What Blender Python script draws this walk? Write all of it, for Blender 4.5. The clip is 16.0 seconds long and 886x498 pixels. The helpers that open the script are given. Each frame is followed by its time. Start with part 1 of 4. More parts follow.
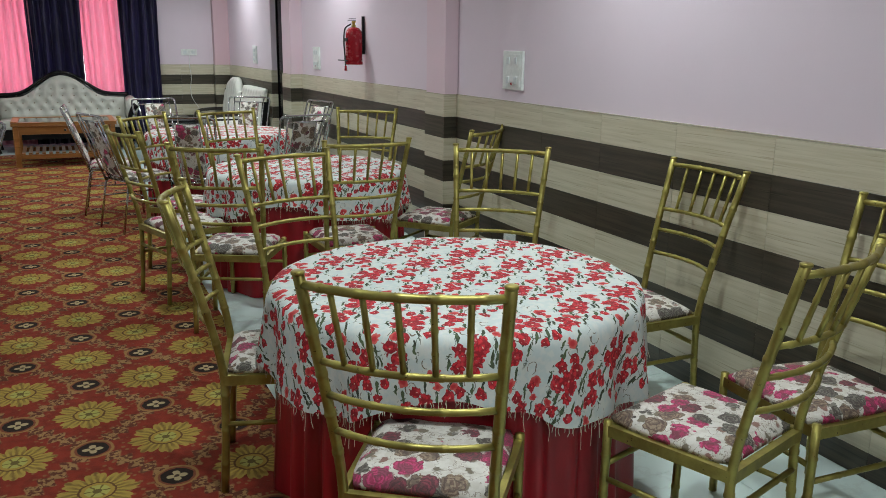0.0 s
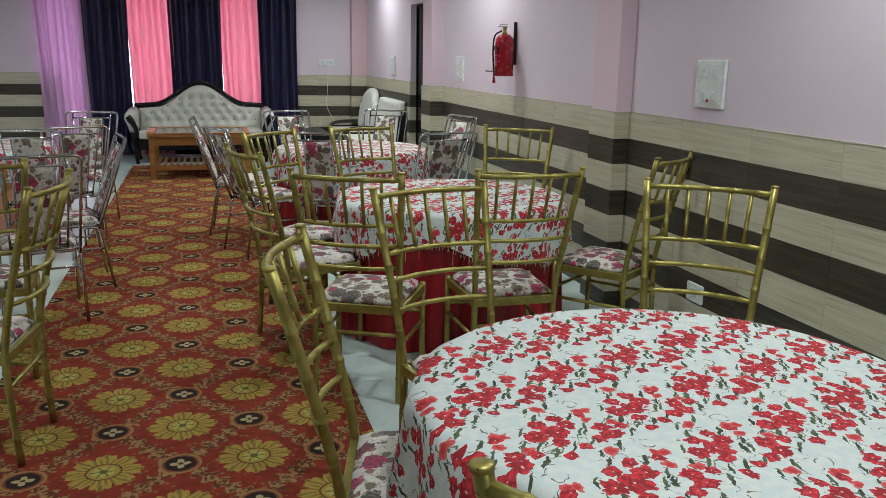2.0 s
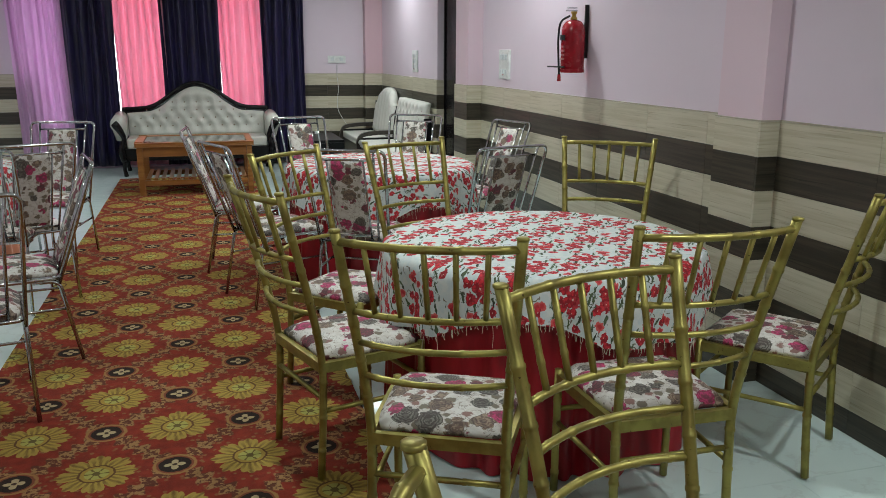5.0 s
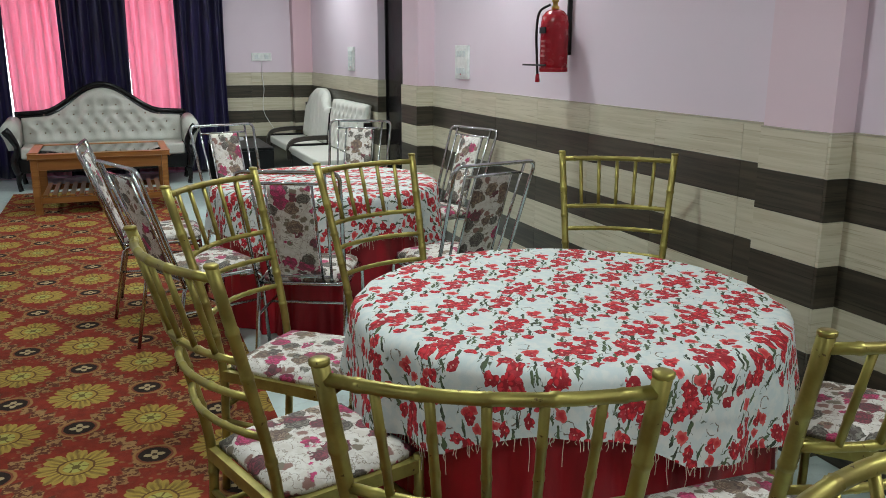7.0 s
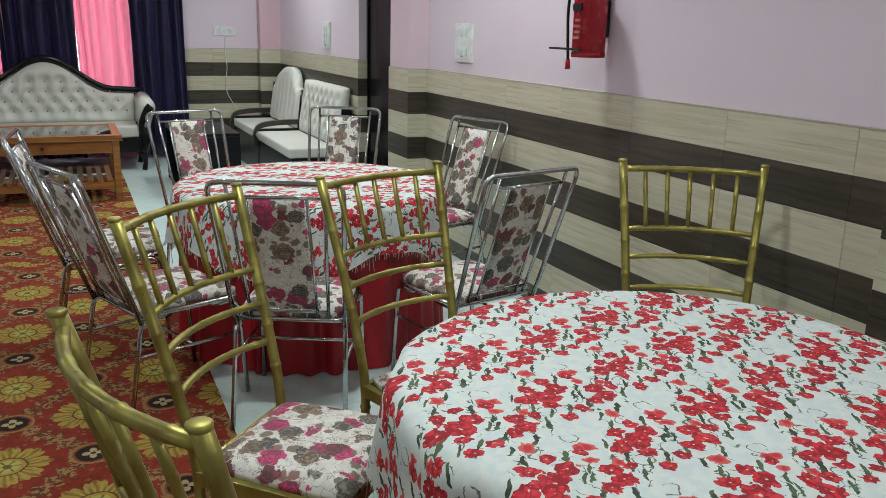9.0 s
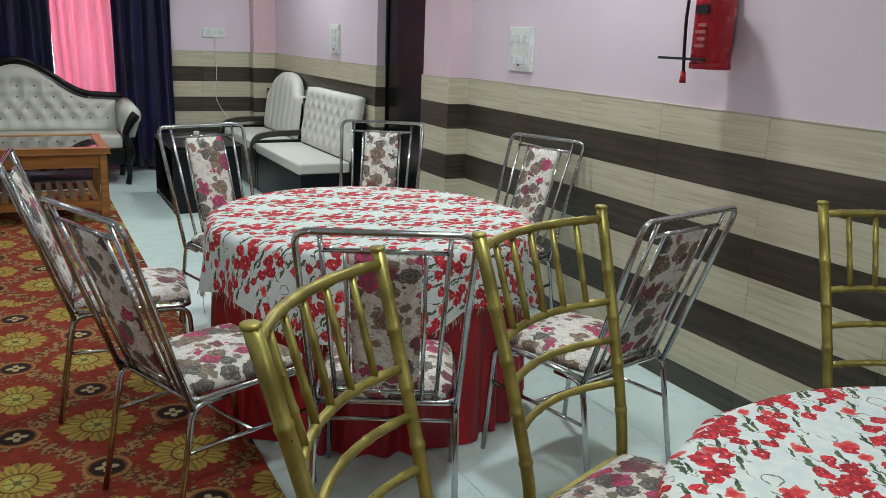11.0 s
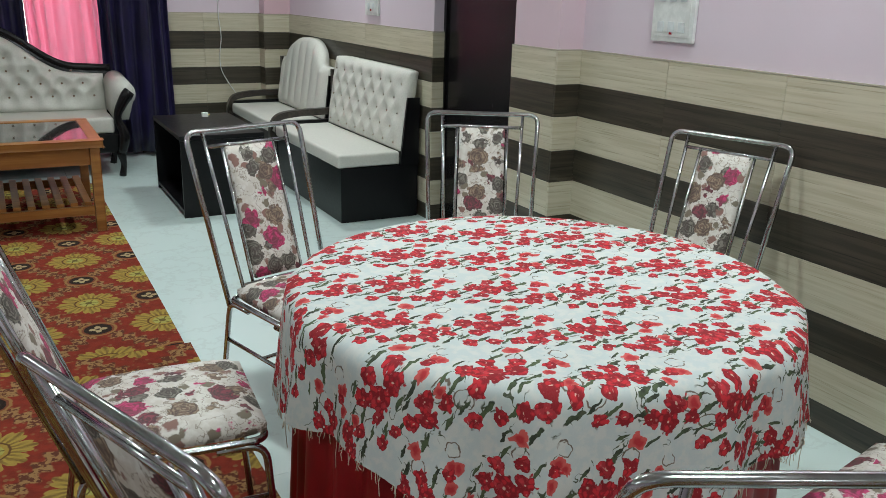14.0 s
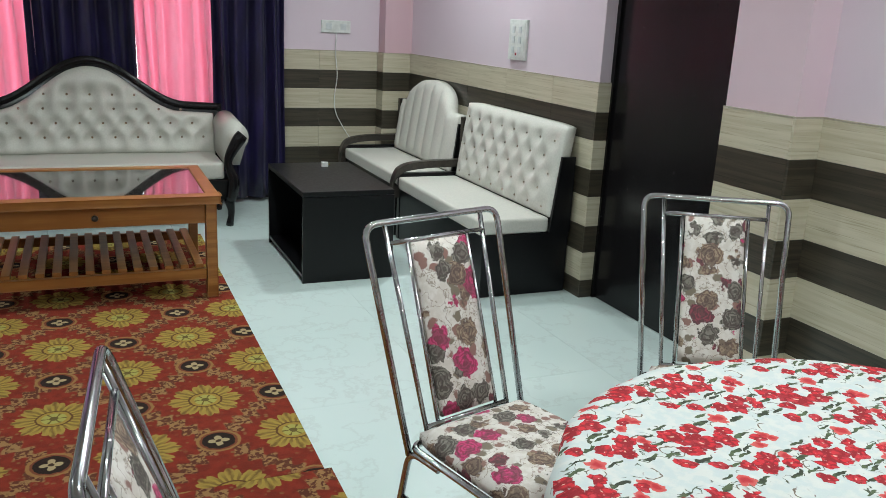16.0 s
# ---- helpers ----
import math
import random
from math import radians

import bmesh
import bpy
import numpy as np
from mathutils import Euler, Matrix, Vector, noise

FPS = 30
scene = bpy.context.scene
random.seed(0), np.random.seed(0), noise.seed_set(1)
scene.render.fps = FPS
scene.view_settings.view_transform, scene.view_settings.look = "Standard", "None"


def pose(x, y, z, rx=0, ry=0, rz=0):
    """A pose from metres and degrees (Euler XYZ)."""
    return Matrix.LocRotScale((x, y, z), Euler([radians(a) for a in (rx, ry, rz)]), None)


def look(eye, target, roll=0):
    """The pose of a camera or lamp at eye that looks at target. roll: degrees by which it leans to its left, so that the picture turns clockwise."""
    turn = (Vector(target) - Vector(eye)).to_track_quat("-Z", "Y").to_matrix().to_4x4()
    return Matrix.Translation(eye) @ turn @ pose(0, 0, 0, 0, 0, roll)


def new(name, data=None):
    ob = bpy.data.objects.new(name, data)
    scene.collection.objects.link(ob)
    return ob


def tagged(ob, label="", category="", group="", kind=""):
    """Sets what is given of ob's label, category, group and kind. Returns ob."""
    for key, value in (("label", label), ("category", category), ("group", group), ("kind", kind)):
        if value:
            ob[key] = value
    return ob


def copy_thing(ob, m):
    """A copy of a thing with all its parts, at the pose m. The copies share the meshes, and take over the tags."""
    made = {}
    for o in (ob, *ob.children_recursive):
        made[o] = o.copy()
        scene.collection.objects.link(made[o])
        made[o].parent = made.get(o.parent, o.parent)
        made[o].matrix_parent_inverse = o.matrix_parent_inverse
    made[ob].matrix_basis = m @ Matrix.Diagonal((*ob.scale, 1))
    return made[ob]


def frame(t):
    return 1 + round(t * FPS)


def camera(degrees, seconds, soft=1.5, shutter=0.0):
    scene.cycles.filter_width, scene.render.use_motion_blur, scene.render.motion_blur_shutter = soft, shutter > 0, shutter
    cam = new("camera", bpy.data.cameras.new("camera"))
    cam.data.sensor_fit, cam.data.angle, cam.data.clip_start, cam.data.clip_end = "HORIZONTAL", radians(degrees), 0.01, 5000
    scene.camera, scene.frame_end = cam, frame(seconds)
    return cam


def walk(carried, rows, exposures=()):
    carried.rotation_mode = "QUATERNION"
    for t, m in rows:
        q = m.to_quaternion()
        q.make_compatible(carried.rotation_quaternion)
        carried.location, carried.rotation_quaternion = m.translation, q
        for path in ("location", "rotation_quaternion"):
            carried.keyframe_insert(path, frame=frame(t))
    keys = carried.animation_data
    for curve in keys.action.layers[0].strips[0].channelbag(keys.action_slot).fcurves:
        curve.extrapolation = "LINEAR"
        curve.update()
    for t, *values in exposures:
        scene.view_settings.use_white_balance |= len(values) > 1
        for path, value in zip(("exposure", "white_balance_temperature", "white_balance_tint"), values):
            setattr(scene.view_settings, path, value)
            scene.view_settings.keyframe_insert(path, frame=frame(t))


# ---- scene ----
cam = camera(56.3, 16.0, soft=0.75)
PATH = [
    (0, (0.007, -0.029, 1.564), (0.826, 1.732, 1.088), 0.7),
    (0.5, (0.081, 0.171, 1.556), (0.876, 1.951, 1.108), 1.7),
    (1, (0.102, 0.412, 1.531), (0.84, 2.216, 1.082), 2.6),
    (1.5, (0.099, 0.657, 1.543), (0.768, 2.488, 1.096), 1.9),
    (2, (0.172, 0.883, 1.535), (0.71, 2.755, 1.083), 0.9),
    (2.5, (0.218, 1.08, 1.543), (0.672, 2.974, 1.088), 0.7),
    (3, (0.194, 1.307, 1.537), (0.646, 3.202, 1.081), 0.8),
    (3.5, (0.177, 1.534, 1.535), (0.65, 3.422, 1.075), 0.7),
    (4, (0.221, 1.78, 1.518), (0.666, 3.677, 1.069), 0.3),
    (5.2, (0.2, 2.42, 1.51), (0.756, 4.29, 1.045), 0.2),
    (6.5, (0.273, 3.053, 1.499), (0.87, 4.904, 1.029), 0.3),
    (7, (0.263, 3.274, 1.499), (0.972, 5.085, 1.034), 0.2),
    (7.5, (0.318, 3.483, 1.495), (1.073, 5.274, 1.024), 0.5),
    (8, (0.376, 3.683, 1.503), (1.139, 5.466, 1.013), 0.8),
    (8.5, (0.36, 3.894, 1.503), (1.135, 5.665, 0.991), 1.1),
    (11, (0.121, 4.953, 1.476), (1.009, 6.674, 0.978), 2.2),
    (11.5, (0.133, 5.196, 1.475), (1.007, 6.925, 0.977), 2.2),
    (12, (0.122, 5.408, 1.472), (0.986, 7.132, 0.942), 2.1),
    (12.5, (0.099, 5.65, 1.479), (0.975, 7.363, 0.933), 1.4),
    (13, (0.14, 5.887, 1.468), (1.05, 7.573, 0.896), 1.8),
    (13.5, (0.19, 6.125, 1.483), (1.105, 7.807, 0.904), 1.8),
    (14, (0.168, 6.357, 1.476), (1.082, 8.033, 0.88), 1.7),
    (14.5, (0.137, 6.57, 1.492), (1.073, 8.234, 0.898), 1.7),
    (15, (0.152, 6.813, 1.491), (1.052, 8.501, 0.905), 1.9),
    (15.5, (0.166, 7.049, 1.496), (0.997, 8.784, 0.95), 2.8),
    (16, (0.08, 7.258, 1.507), (0.856, 9.023, 0.977), 2.9),
]
walk(cam, [(t, look(eye, target, roll)) for t, eye, target, roll in PATH],
     exposures=[(0.0, -0.05), (3.5, -0.15), (7.0, 0.0), (11.0, -0.08), (13.5, -0.15), (16.0, 0.0)])

# ---------------------------------------------------------------- light
world = bpy.data.worlds.new("world")
scene.world = world
world.use_nodes = True
sky = world.node_tree.nodes.new("ShaderNodeTexSky")
sky.sky_type, sky.sun_disc, sky.sun_elevation, sky.sun_rotation = 'NISHITA', False, radians(50), radians(20)
world.node_tree.links.new(sky.outputs[0], world.node_tree.nodes["Background"].inputs[0])
world.node_tree.nodes["Background"].inputs[1].default_value = 0.1

CEILING = 2.95
# only the x=2.22 lamps follow glows on the wall; the rest are added fill
DOWNLIGHTS = [(2.22, 3.25), (2.22, 8.0), (2.22, 12.4), (0.9, -0.9), (0.8, 1.5), (0.8, 5.9), (0.8, 9.2), (0.8, 11.6),
              (-2.3, 3.5), (-2.3, 7.5), (-2.3, 11.5)]
LAMP_WATTS, WINDOW_WATTS = 26.0, 70.0


def area_lamp(name, m, watts, color, sx, sy, shape="RECTANGLE", spread=180):
    lamp = bpy.data.lights.new(name, "AREA")
    lamp.energy, lamp.color, lamp.shape, lamp.size, lamp.size_y = watts, color, shape, sx, sy
    lamp.spread = radians(spread)
    ob = new(name, lamp)
    ob.matrix_world = m
    return ob


for lx, ly in DOWNLIGHTS:
    area_lamp("downlight_lamp", pose(lx, ly, CEILING - 0.03), LAMP_WATTS, (0.895, 1.0, 0.985), 0.22, 0.22, "DISK", 160)
area_lamp("window_daylight", pose(-0.4, 14.62, 1.6, -90), WINDOW_WATTS, (0.93, 0.97, 1.0), 3.2, 1.9)


# ---------------------------------------------------------------- materials
class Mat:
    def __init__(self, name, rough=0.6, metal=0.0):
        self.m = bpy.data.materials.new(name)
        self.m.use_nodes = True
        self.t = self.m.node_tree
        self.b = self.t.nodes["Principled BSDF"]
        self.b.inputs["Roughness"].default_value = rough
        self.b.inputs["Metallic"].default_value = metal

    def put(self, sock, v):
        if isinstance(v, bpy.types.NodeSocket):
            self.t.links.new(v, sock)
        elif isinstance(v, (tuple, list)) and sock.type == 'RGBA' and len(v) == 3:
            sock.default_value = (*v, 1)
        else:
            sock.default_value = v

    def node(self, kind, **ins):
        n = self.t.nodes.new("ShaderNode" + kind)
        for k, v in ins.items():
            self.put(n.inputs[k.replace("_", " ")], v)
        return n

    def math(self, op, a, b=0.0, c=0.0, clamp=False):
        n = self.t.nodes.new("ShaderNodeMath")
        n.operation, n.use_clamp = op, clamp
        for i, v in enumerate((a, b, c)):
            self.put(n.inputs[i], v)
        return n.outputs[0]

    def step(self, v, lo, hi):
        """1 below lo, 0 above hi."""
        n = self.t.nodes.new("ShaderNodeMapRange")
        n.interpolation_type = 'SMOOTHSTEP'
        for i, x in enumerate((v, lo, hi, 1.0, 0.0)):
            self.put(n.inputs[i], x)
        return n.outputs[0]

    def mix(self, f, a, b, blend='MIX'):
        n = self.t.nodes.new("ShaderNodeMix")
        n.data_type, n.blend_type = 'RGBA', blend
        self.put(n.inputs[0], f), self.put(n.inputs[6], a), self.put(n.inputs[7], b)
        return n.outputs[2]

    def coords(self, scale=(1, 1, 1), kind="Object", shift=None):
        c = self.t.nodes.new("ShaderNodeTexCoord").outputs[kind]
        n = self.t.nodes.new("ShaderNodeMapping")
        self.put(n.inputs["Vector"], c)
        n.inputs["Scale"].default_value = scale
        if shift is not None:
            self.put(n.inputs["Location"], shift)
        return n.outputs[0]

    def noise(self, vec, scale, detail=4.0, rough=0.55, out=0):
        return self.node("TexNoise", Vector=vec, Scale=scale, Detail=detail, Roughness=rough).outputs[out]

    def voronoi(self, vec, scale, randomness=1.0, feature='F1'):
        n = self.node("TexVoronoi", Vector=vec, Scale=scale, Randomness=randomness)
        n.feature = feature
        return n

    def bump(self, h, strength=0.2, distance=0.005):
        n = self.node("Bump", Height=h, Strength=strength, Distance=distance)
        self.t.links.new(n.outputs[0], self.b.inputs["Normal"])

    def random(self):
        return self.t.nodes.new("ShaderNodeObjectInfo").outputs["Random"]

    def color(self, v):
        self.put(self.b.inputs["Base Color"], v)

    def rough(self, v):
        self.put(self.b.inputs["Roughness"], v)


def paint_material(name, base, rough=0.55, amount=0.08):
    k = Mat(name, rough)
    p = k.coords()
    big, fine = k.noise(p, 0.9, 5), k.noise(p, 60, 3)
    dark = tuple(c * (1 - amount * 2) for c in base)
    c = k.mix(k.step(big, 0.3, 0.7), base, dark)
    k.color(k.mix(k.math('MULTIPLY', fine, 0.12), c, dark))
    k.rough(k.math('MULTIPLY_ADD', big, 0.2, rough - 0.1))
    k.bump(k.noise(p, 140, 3), 0.12, 0.002)
    return k.m


PINK = paint_material("pink_wall_paint", (0.69, 0.585, 0.66), 0.40, 0.03)
# the pilasters' own pink, deepened to carry light bounced onto their south sides
PILASTER_BOUNCE_PINK = paint_material("pilaster_pink_bounce", (0.70, 0.54, 0.605), 0.40, 0.03)
ROSE = paint_material("rose_wall_paint", (0.62, 0.42, 0.47), 0.40, 0.03)
WHITE = paint_material("white_ceiling_paint", (0.6, 0.6, 0.58), 0.7, 0.03)


def plank_tile_material(name, light, mid, dark):
    k = Mat(name, 0.3)
    r = k.random()
    shift = k.node("CombineXYZ", X=k.math('MULTIPLY', r, 37.0), Y=0.0, Z=k.math('MULTIPLY', r, 11.0)).outputs[0]
    p = k.coords((0.9, 1, 26), shift=shift)
    q = k.coords((2.5, 1, 120), shift=shift)
    grain, fine = k.noise(p, 1.6, 7, 0.62), k.noise(q, 1.0, 4, 0.6)
    c = k.mix(k.step(grain, 0.36, 0.62), light, mid)
    c = k.mix(k.step(fine, 0.32, 0.45), c, dark)
    k.color(k.mix(k.math('MULTIPLY', r, 0.14), c, mid))
    k.rough(k.math('MULTIPLY_ADD', grain, 0.25, 0.2))
    k.bump(fine, 0.08, 0.002)
    return k.m


TILE_LIGHT = plank_tile_material("light_woodgrain_tile", (0.56, 0.515, 0.40), (0.46, 0.415, 0.30), (0.36, 0.32, 0.225))
TILE_DARK = plank_tile_material("dark_woodgrain_tile", (0.032, 0.027, 0.020), (0.066, 0.055, 0.038), (0.014, 0.012, 0.009))
GROUT = paint_material("pale_grout", (0.42, 0.38, 0.3), 0.8, 0.05)


def marble_material():
    k = Mat("white_marble_floor", 0.12)
    r = k.random()
    p = k.coords(shift=k.node("CombineXYZ", X=k.math('MULTIPLY', r, 9.0), Y=k.math('MULTIPLY', r, 23.0)).outputs[0])
    vein = k.noise(p, 2.2, 8, 0.6)
    line = k.step(k.math('ABSOLUTE', k.math('SUBTRACT', vein, 0.5)), 0.0, 0.018)
    c = k.mix(k.noise(p, 1.1, 3), (0.58, 0.70, 0.68), (0.64, 0.74, 0.72))
    k.color(k.mix(k.math('MULTIPLY', line, 0.22), c, (0.42, 0.45, 0.44)))
    k.rough(k.math('MULTIPLY_ADD', k.noise(p, 14, 4), 0.16, 0.06))
    return k.m


MARBLE = marble_material()


def carpet_material(px=0.548, py=0.70, ax=0.46, ay=10.39):
    k = Mat("red_gold_medallion_carpet", 0.95)
    p = k.coords()
    wob = k.node("VectorMath", **{}).outputs[0].node
    wob.operation = 'MULTIPLY_ADD'
    k.put(wob.inputs[0], k.noise(p, 45, 2, out=1))
    wob.inputs[1].default_value, = ((0.012, 0.012, 0),)
    k.put(wob.inputs[2], p)
    xyz = k.node("SeparateXYZ", Vector=wob.outputs[0])
    u = k.math('DIVIDE', k.math('SUBTRACT', xyz.outputs[0], ax), px)
    v = k.math('DIVIDE', k.math('SUBTRACT', xyz.outputs[1], ay), py)

    def local(du, dv):
        a, b = k.math('ADD', u, du), k.math('ADD', v, dv)
        lx = k.math('MULTIPLY', k.math('SUBTRACT', a, k.math('ROUND', a)), px)
        ly = k.math('MULTIPLY', k.math('SUBTRACT', b, k.math('ROUND', b)), py)
        r = k.math('SQRT', k.math('ADD', k.math('MULTIPLY', lx, lx), k.math('MULTIPLY', ly, ly)))
        return r, k.math('ARCTAN2', ly, lx)

    fibre = k.noise(p, 420, 2)
    mottle = k.noise(p, 24, 4)
    c = k.mix(k.step(mottle, 0.35, 0.65), (0.26, 0.030, 0.017), (0.19, 0.023, 0.014))
    # leafy sprigs scattered over the red ground
    sp = k.voronoi(p, 34)
    sprig = k.math('MULTIPLY', k.step(sp.outputs["Distance"], 0.22, 0.36), k.step(k.noise(p, 9, 2), 0.45, 0.55))
    c = k.mix(k.math('MULTIPLY', sprig, 0.8), c, (0.26, 0.13, 0.05))
    # vine lattice through the small medallions
    for s in (1, -1):
        w = k.math('ADD', k.math('MULTIPLY_ADD', v, float(s), u), 0.5)
        d = k.math('ABSOLUTE', k.math('SUBTRACT', w, k.math('ROUND', w)))
        leafy = k.math('MULTIPLY_ADD', k.math('SINE', k.math('MULTIPLY', k.math('SUBTRACT', u, k.math('MULTIPLY', v, float(s))), 44.0)), 0.04, 0.075)
        band = k.step(d, k.math('SUBTRACT', leafy, 0.02), k.math('ADD', leafy, 0.015))
        c = k.mix(k.math('MULTIPLY', band, 0.85), c, k.mix(k.step(k.noise(p, 60, 2), 0.45, 0.55), (0.09, 0.035, 0.02), (0.36, 0.22, 0.09)))
    for du, dv in ((0, 0), (0.5, 0.5)):
        r, th = local(du, dv)
        lobes = k.math('ABSOLUTE', k.math('SINE', k.math('MULTIPLY', th, 4.0)))
        leaf = k.math('POWER', k.math('ABSOLUTE', k.math('COSINE', k.math('MULTIPLY', th, 4.0))), 0.6)
        lobelet = k.math('ABSOLUTE', k.math('COSINE', k.math('MULTIPLY', th, 12.0)))
        rim = k.math('MULTIPLY_ADD', lobelet, 0.015, k.math('MULTIPLY_ADD', leaf, 0.042, 0.086))
        petal = k.step(r, rim, k.math('ADD', rim, 0.007))
        gold = k.mix(k.step(k.math('MULTIPLY_ADD', k.noise(p, 70, 2), 0.5, k.math('SUBTRACT', lobes, 0.2)), 0.1, 0.42), (0.39, 0.27, 0.06), (0.19, 0.115, 0.03))
        gold = k.mix(k.step(r, 0.075, 0.13), gold, k.mix(k.step(k.math('SINE', k.math('MULTIPLY', th, 24.0)), -0.6, 0.6), (0.42, 0.29, 0.06), (0.22, 0.14, 0.035)))
        c = k.mix(petal, c, gold)
        c = k.mix(k.step(r, 0.064, 0.068), c, (0.12, 0.055, 0.02))
        c = k.mix(k.step(r, 0.056, 0.06), c, (0.38, 0.25, 0.05))
        cells = k.math('ABSOLUTE', k.math('SINE', k.math('MULTIPLY', th, 3.0)))
        c = k.mix(k.step(r, 0.042, 0.045), c, k.mix(k.step(cells, 0.2, 0.45), (0.40, 0.38, 0.10), (0.16, 0.11, 0.03)))
        c = k.mix(k.step(r, 0.014, 0.017), c, (0.13, 0.10, 0.03))
    for du, dv in ((0.5, 0), (0, 0.5)):
        r, th = local(du, dv)
        c = k.mix(k.step(r, 0.077, 0.082), c, (0.33, 0.17, 0.06))
        c = k.mix(k.step(r, 0.066, 0.07), c, (0.20, 0.06, 0.03))
        c = k.mix(k.step(r, 0.057, 0.061), c, (0.012, 0.01, 0.01))
        four = k.math('MULTIPLY_ADD', k.math('ABSOLUTE', k.math('COSINE', k.math('MULTIPLY', th, 2.0))), 0.025, 0.01)
        c = k.mix(k.step(r, four, k.math('ADD', four, 0.006)), c, (0.46, 0.36, 0.20))
        c = k.mix(k.step(r, 0.008, 0.011), c, (0.05, 0.03, 0.02))
    k.color(k.mix(k.math('MULTIPLY', fibre, 0.38), c, (0.07, 0.03, 0.015)))
    k.bump(fibre, 0.5, 0.004)
    k.b.inputs["Specular IOR Level"].default_value = 0.15
    return k.m


CARPET = carpet_material()
CARPET_NEAR = carpet_material(py=0.69, ax=0.30, ay=8.77)


def rose_cloth_material(px=0.40, py=0.40):
    """A printed repeat of rose bunches, single roses, leaves and tendrils on white."""
    k = Mat("white_red_rose_cloth", 0.8)
    p = k.coords((1.16, 1.16, 1), kind="UV")
    warp = k.t.nodes.new("ShaderNodeVectorMath")
    warp.operation = 'MULTIPLY_ADD'
    k.put(warp.inputs[0], k.noise(p, 34, 2, out=1))
    warp.inputs[1].default_value = (0.026, 0.026, 0)
    k.put(warp.inputs[2], p)
    q = warp.outputs[0]
    drift = k.t.nodes.new("ShaderNodeVectorMath")
    drift.operation = 'MULTIPLY_ADD'
    k.put(drift.inputs[0], k.noise(p, 3.2, 1, out=1))
    drift.inputs[1].default_value = (0.06, 0.06, 0)
    k.put(drift.inputs[2], q)
    q = drift.outputs[0]
    flat = k.node("VectorMath", **{})
    flat.operation = 'MULTIPLY'
    k.put(flat.inputs[0], q)
    flat.inputs[1].default_value = (1, 1, 0)
    q = flat.outputs[0]

    def near(cx, cy, r, turn=None, slim=1.0):
        a = k.t.nodes.new("ShaderNodeVectorMath")
        a.operation = 'SUBTRACT'
        k.put(a.inputs[0], q)
        a.inputs[1].default_value = (cx, cy, 0)
        b = k.t.nodes.new("ShaderNodeVectorMath")
        b.operation = 'WRAP'
        k.put(b.inputs[0], a.outputs[0])
        b.inputs[1].default_value, b.inputs[2].default_value = (px / 2, py / 2, 1), (-px / 2, -py / 2, -1)
        v = b.outputs[0]
        if turn is not None:
            v = k.node("Mapping", Vector=v, Rotation=(0, 0, turn), Scale=(1, slim, 1)).outputs[0]
        c = k.t.nodes.new("ShaderNodeVectorMath")
        c.operation = 'LENGTH'
        k.put(c.inputs[0], v)
        return k.math('DIVIDE', c.outputs["Value"], r)

    def nearest(rows):
        d = None
        for ox, oy in ((0, 0), (px / 2, py / 2)):
            for row in rows:
                e = near(row[0] + ox, row[1] + oy, *row[2:])
                d = e if d is None else k.math('MINIMUM', d, e)
        return d

    roses = nearest([(0.0, 0.0, 0.036), (0.052, -0.022, 0.027), (-0.03, 0.048, 0.027), (0.034, 0.05, 0.022), (-0.052, -0.012, 0.02), (0.086, 0.012, 0.02),
                     (0.225, 0.055, 0.027), (0.262, 0.081, 0.025), (0.19, 0.085, 0.021), (0.285, 0.033, 0.019), (0.14, 0.12, 0.018), (0.09, 0.155, 0.018), (0.33, 0.145, 0.017)])
    buds = nearest([(0.13, 0.055, 0.02), (-0.10, 0.06, 0.016), (0.15, -0.05, 0.017), (0.30, 0.125, 0.016), (-0.045, 0.13, 0.016)])
    leaves = nearest([(-0.075, 0.035, 0.028, 0.5, 4.7), (-0.07, -0.05, 0.029, -0.7, 4.9), (0.02, -0.062, 0.026, 1.2, 4.7), (0.075, 0.06, 0.026, -0.5, 4.5), (0.105, -0.025, 0.028, 0.2, 4.9),
                      (0.165, 0.035, 0.028, -0.9, 4.9), (0.225, 0.122, 0.024, 0.9, 4.7), (0.31, 0.07, 0.029, 0.4, 5.1), (0.25, 0.005, 0.028, -0.3, 4.9), (0.17, 0.105, 0.022, 1.3, 4.5),
                      (-0.12, 0.03, 0.022, -1.1, 4.7), (0.335, 0.035, 0.024, -0.8, 4.7), (0.11, 0.085, 0.020, 0.1, 4.7), (-0.02, 0.085, 0.024, 0.8, 4.9), (-0.10, -0.01, 0.024, -0.2, 4.9), (0.06, -0.07, 0.024, -1.0, 4.9)])
    tendril = nearest([(-0.085, 0.0, 0.022), (0.19, -0.035, 0.02), (0.10, 0.03, 0.02), (0.30, 0.06, 0.024)])
    weave = k.noise(p, 300, 2)
    white = k.mix(k.step(k.noise(p, 30, 3), 0.42, 0.6), (0.62, 0.64, 0.615), (0.54, 0.60, 0.60))
    broken = k.step(k.noise(p, 24, 2), 0.5, 0.56)
    line = k.math('MULTIPLY', k.step(k.math('ABSOLUTE', k.math('SUBTRACT', tendril, 1.0)), 0.05, 0.12), broken)
    c = k.mix(line, white, (0.16, 0.12, 0.09))
    stem = k.math('MULTIPLY', k.step(k.math('ABSOLUTE', k.math('SUBTRACT', k.noise(q, 15, 2), 0.5)), 0.006, 0.014), k.step(leaves, 1.8, 2.6))
    c = k.mix(stem, c, (0.07, 0.085, 0.05))
    green = k.mix(k.step(k.noise(p, 22, 2), 0.42, 0.6), (0.028, 0.038, 0.022), (0.075, 0.11, 0.05))
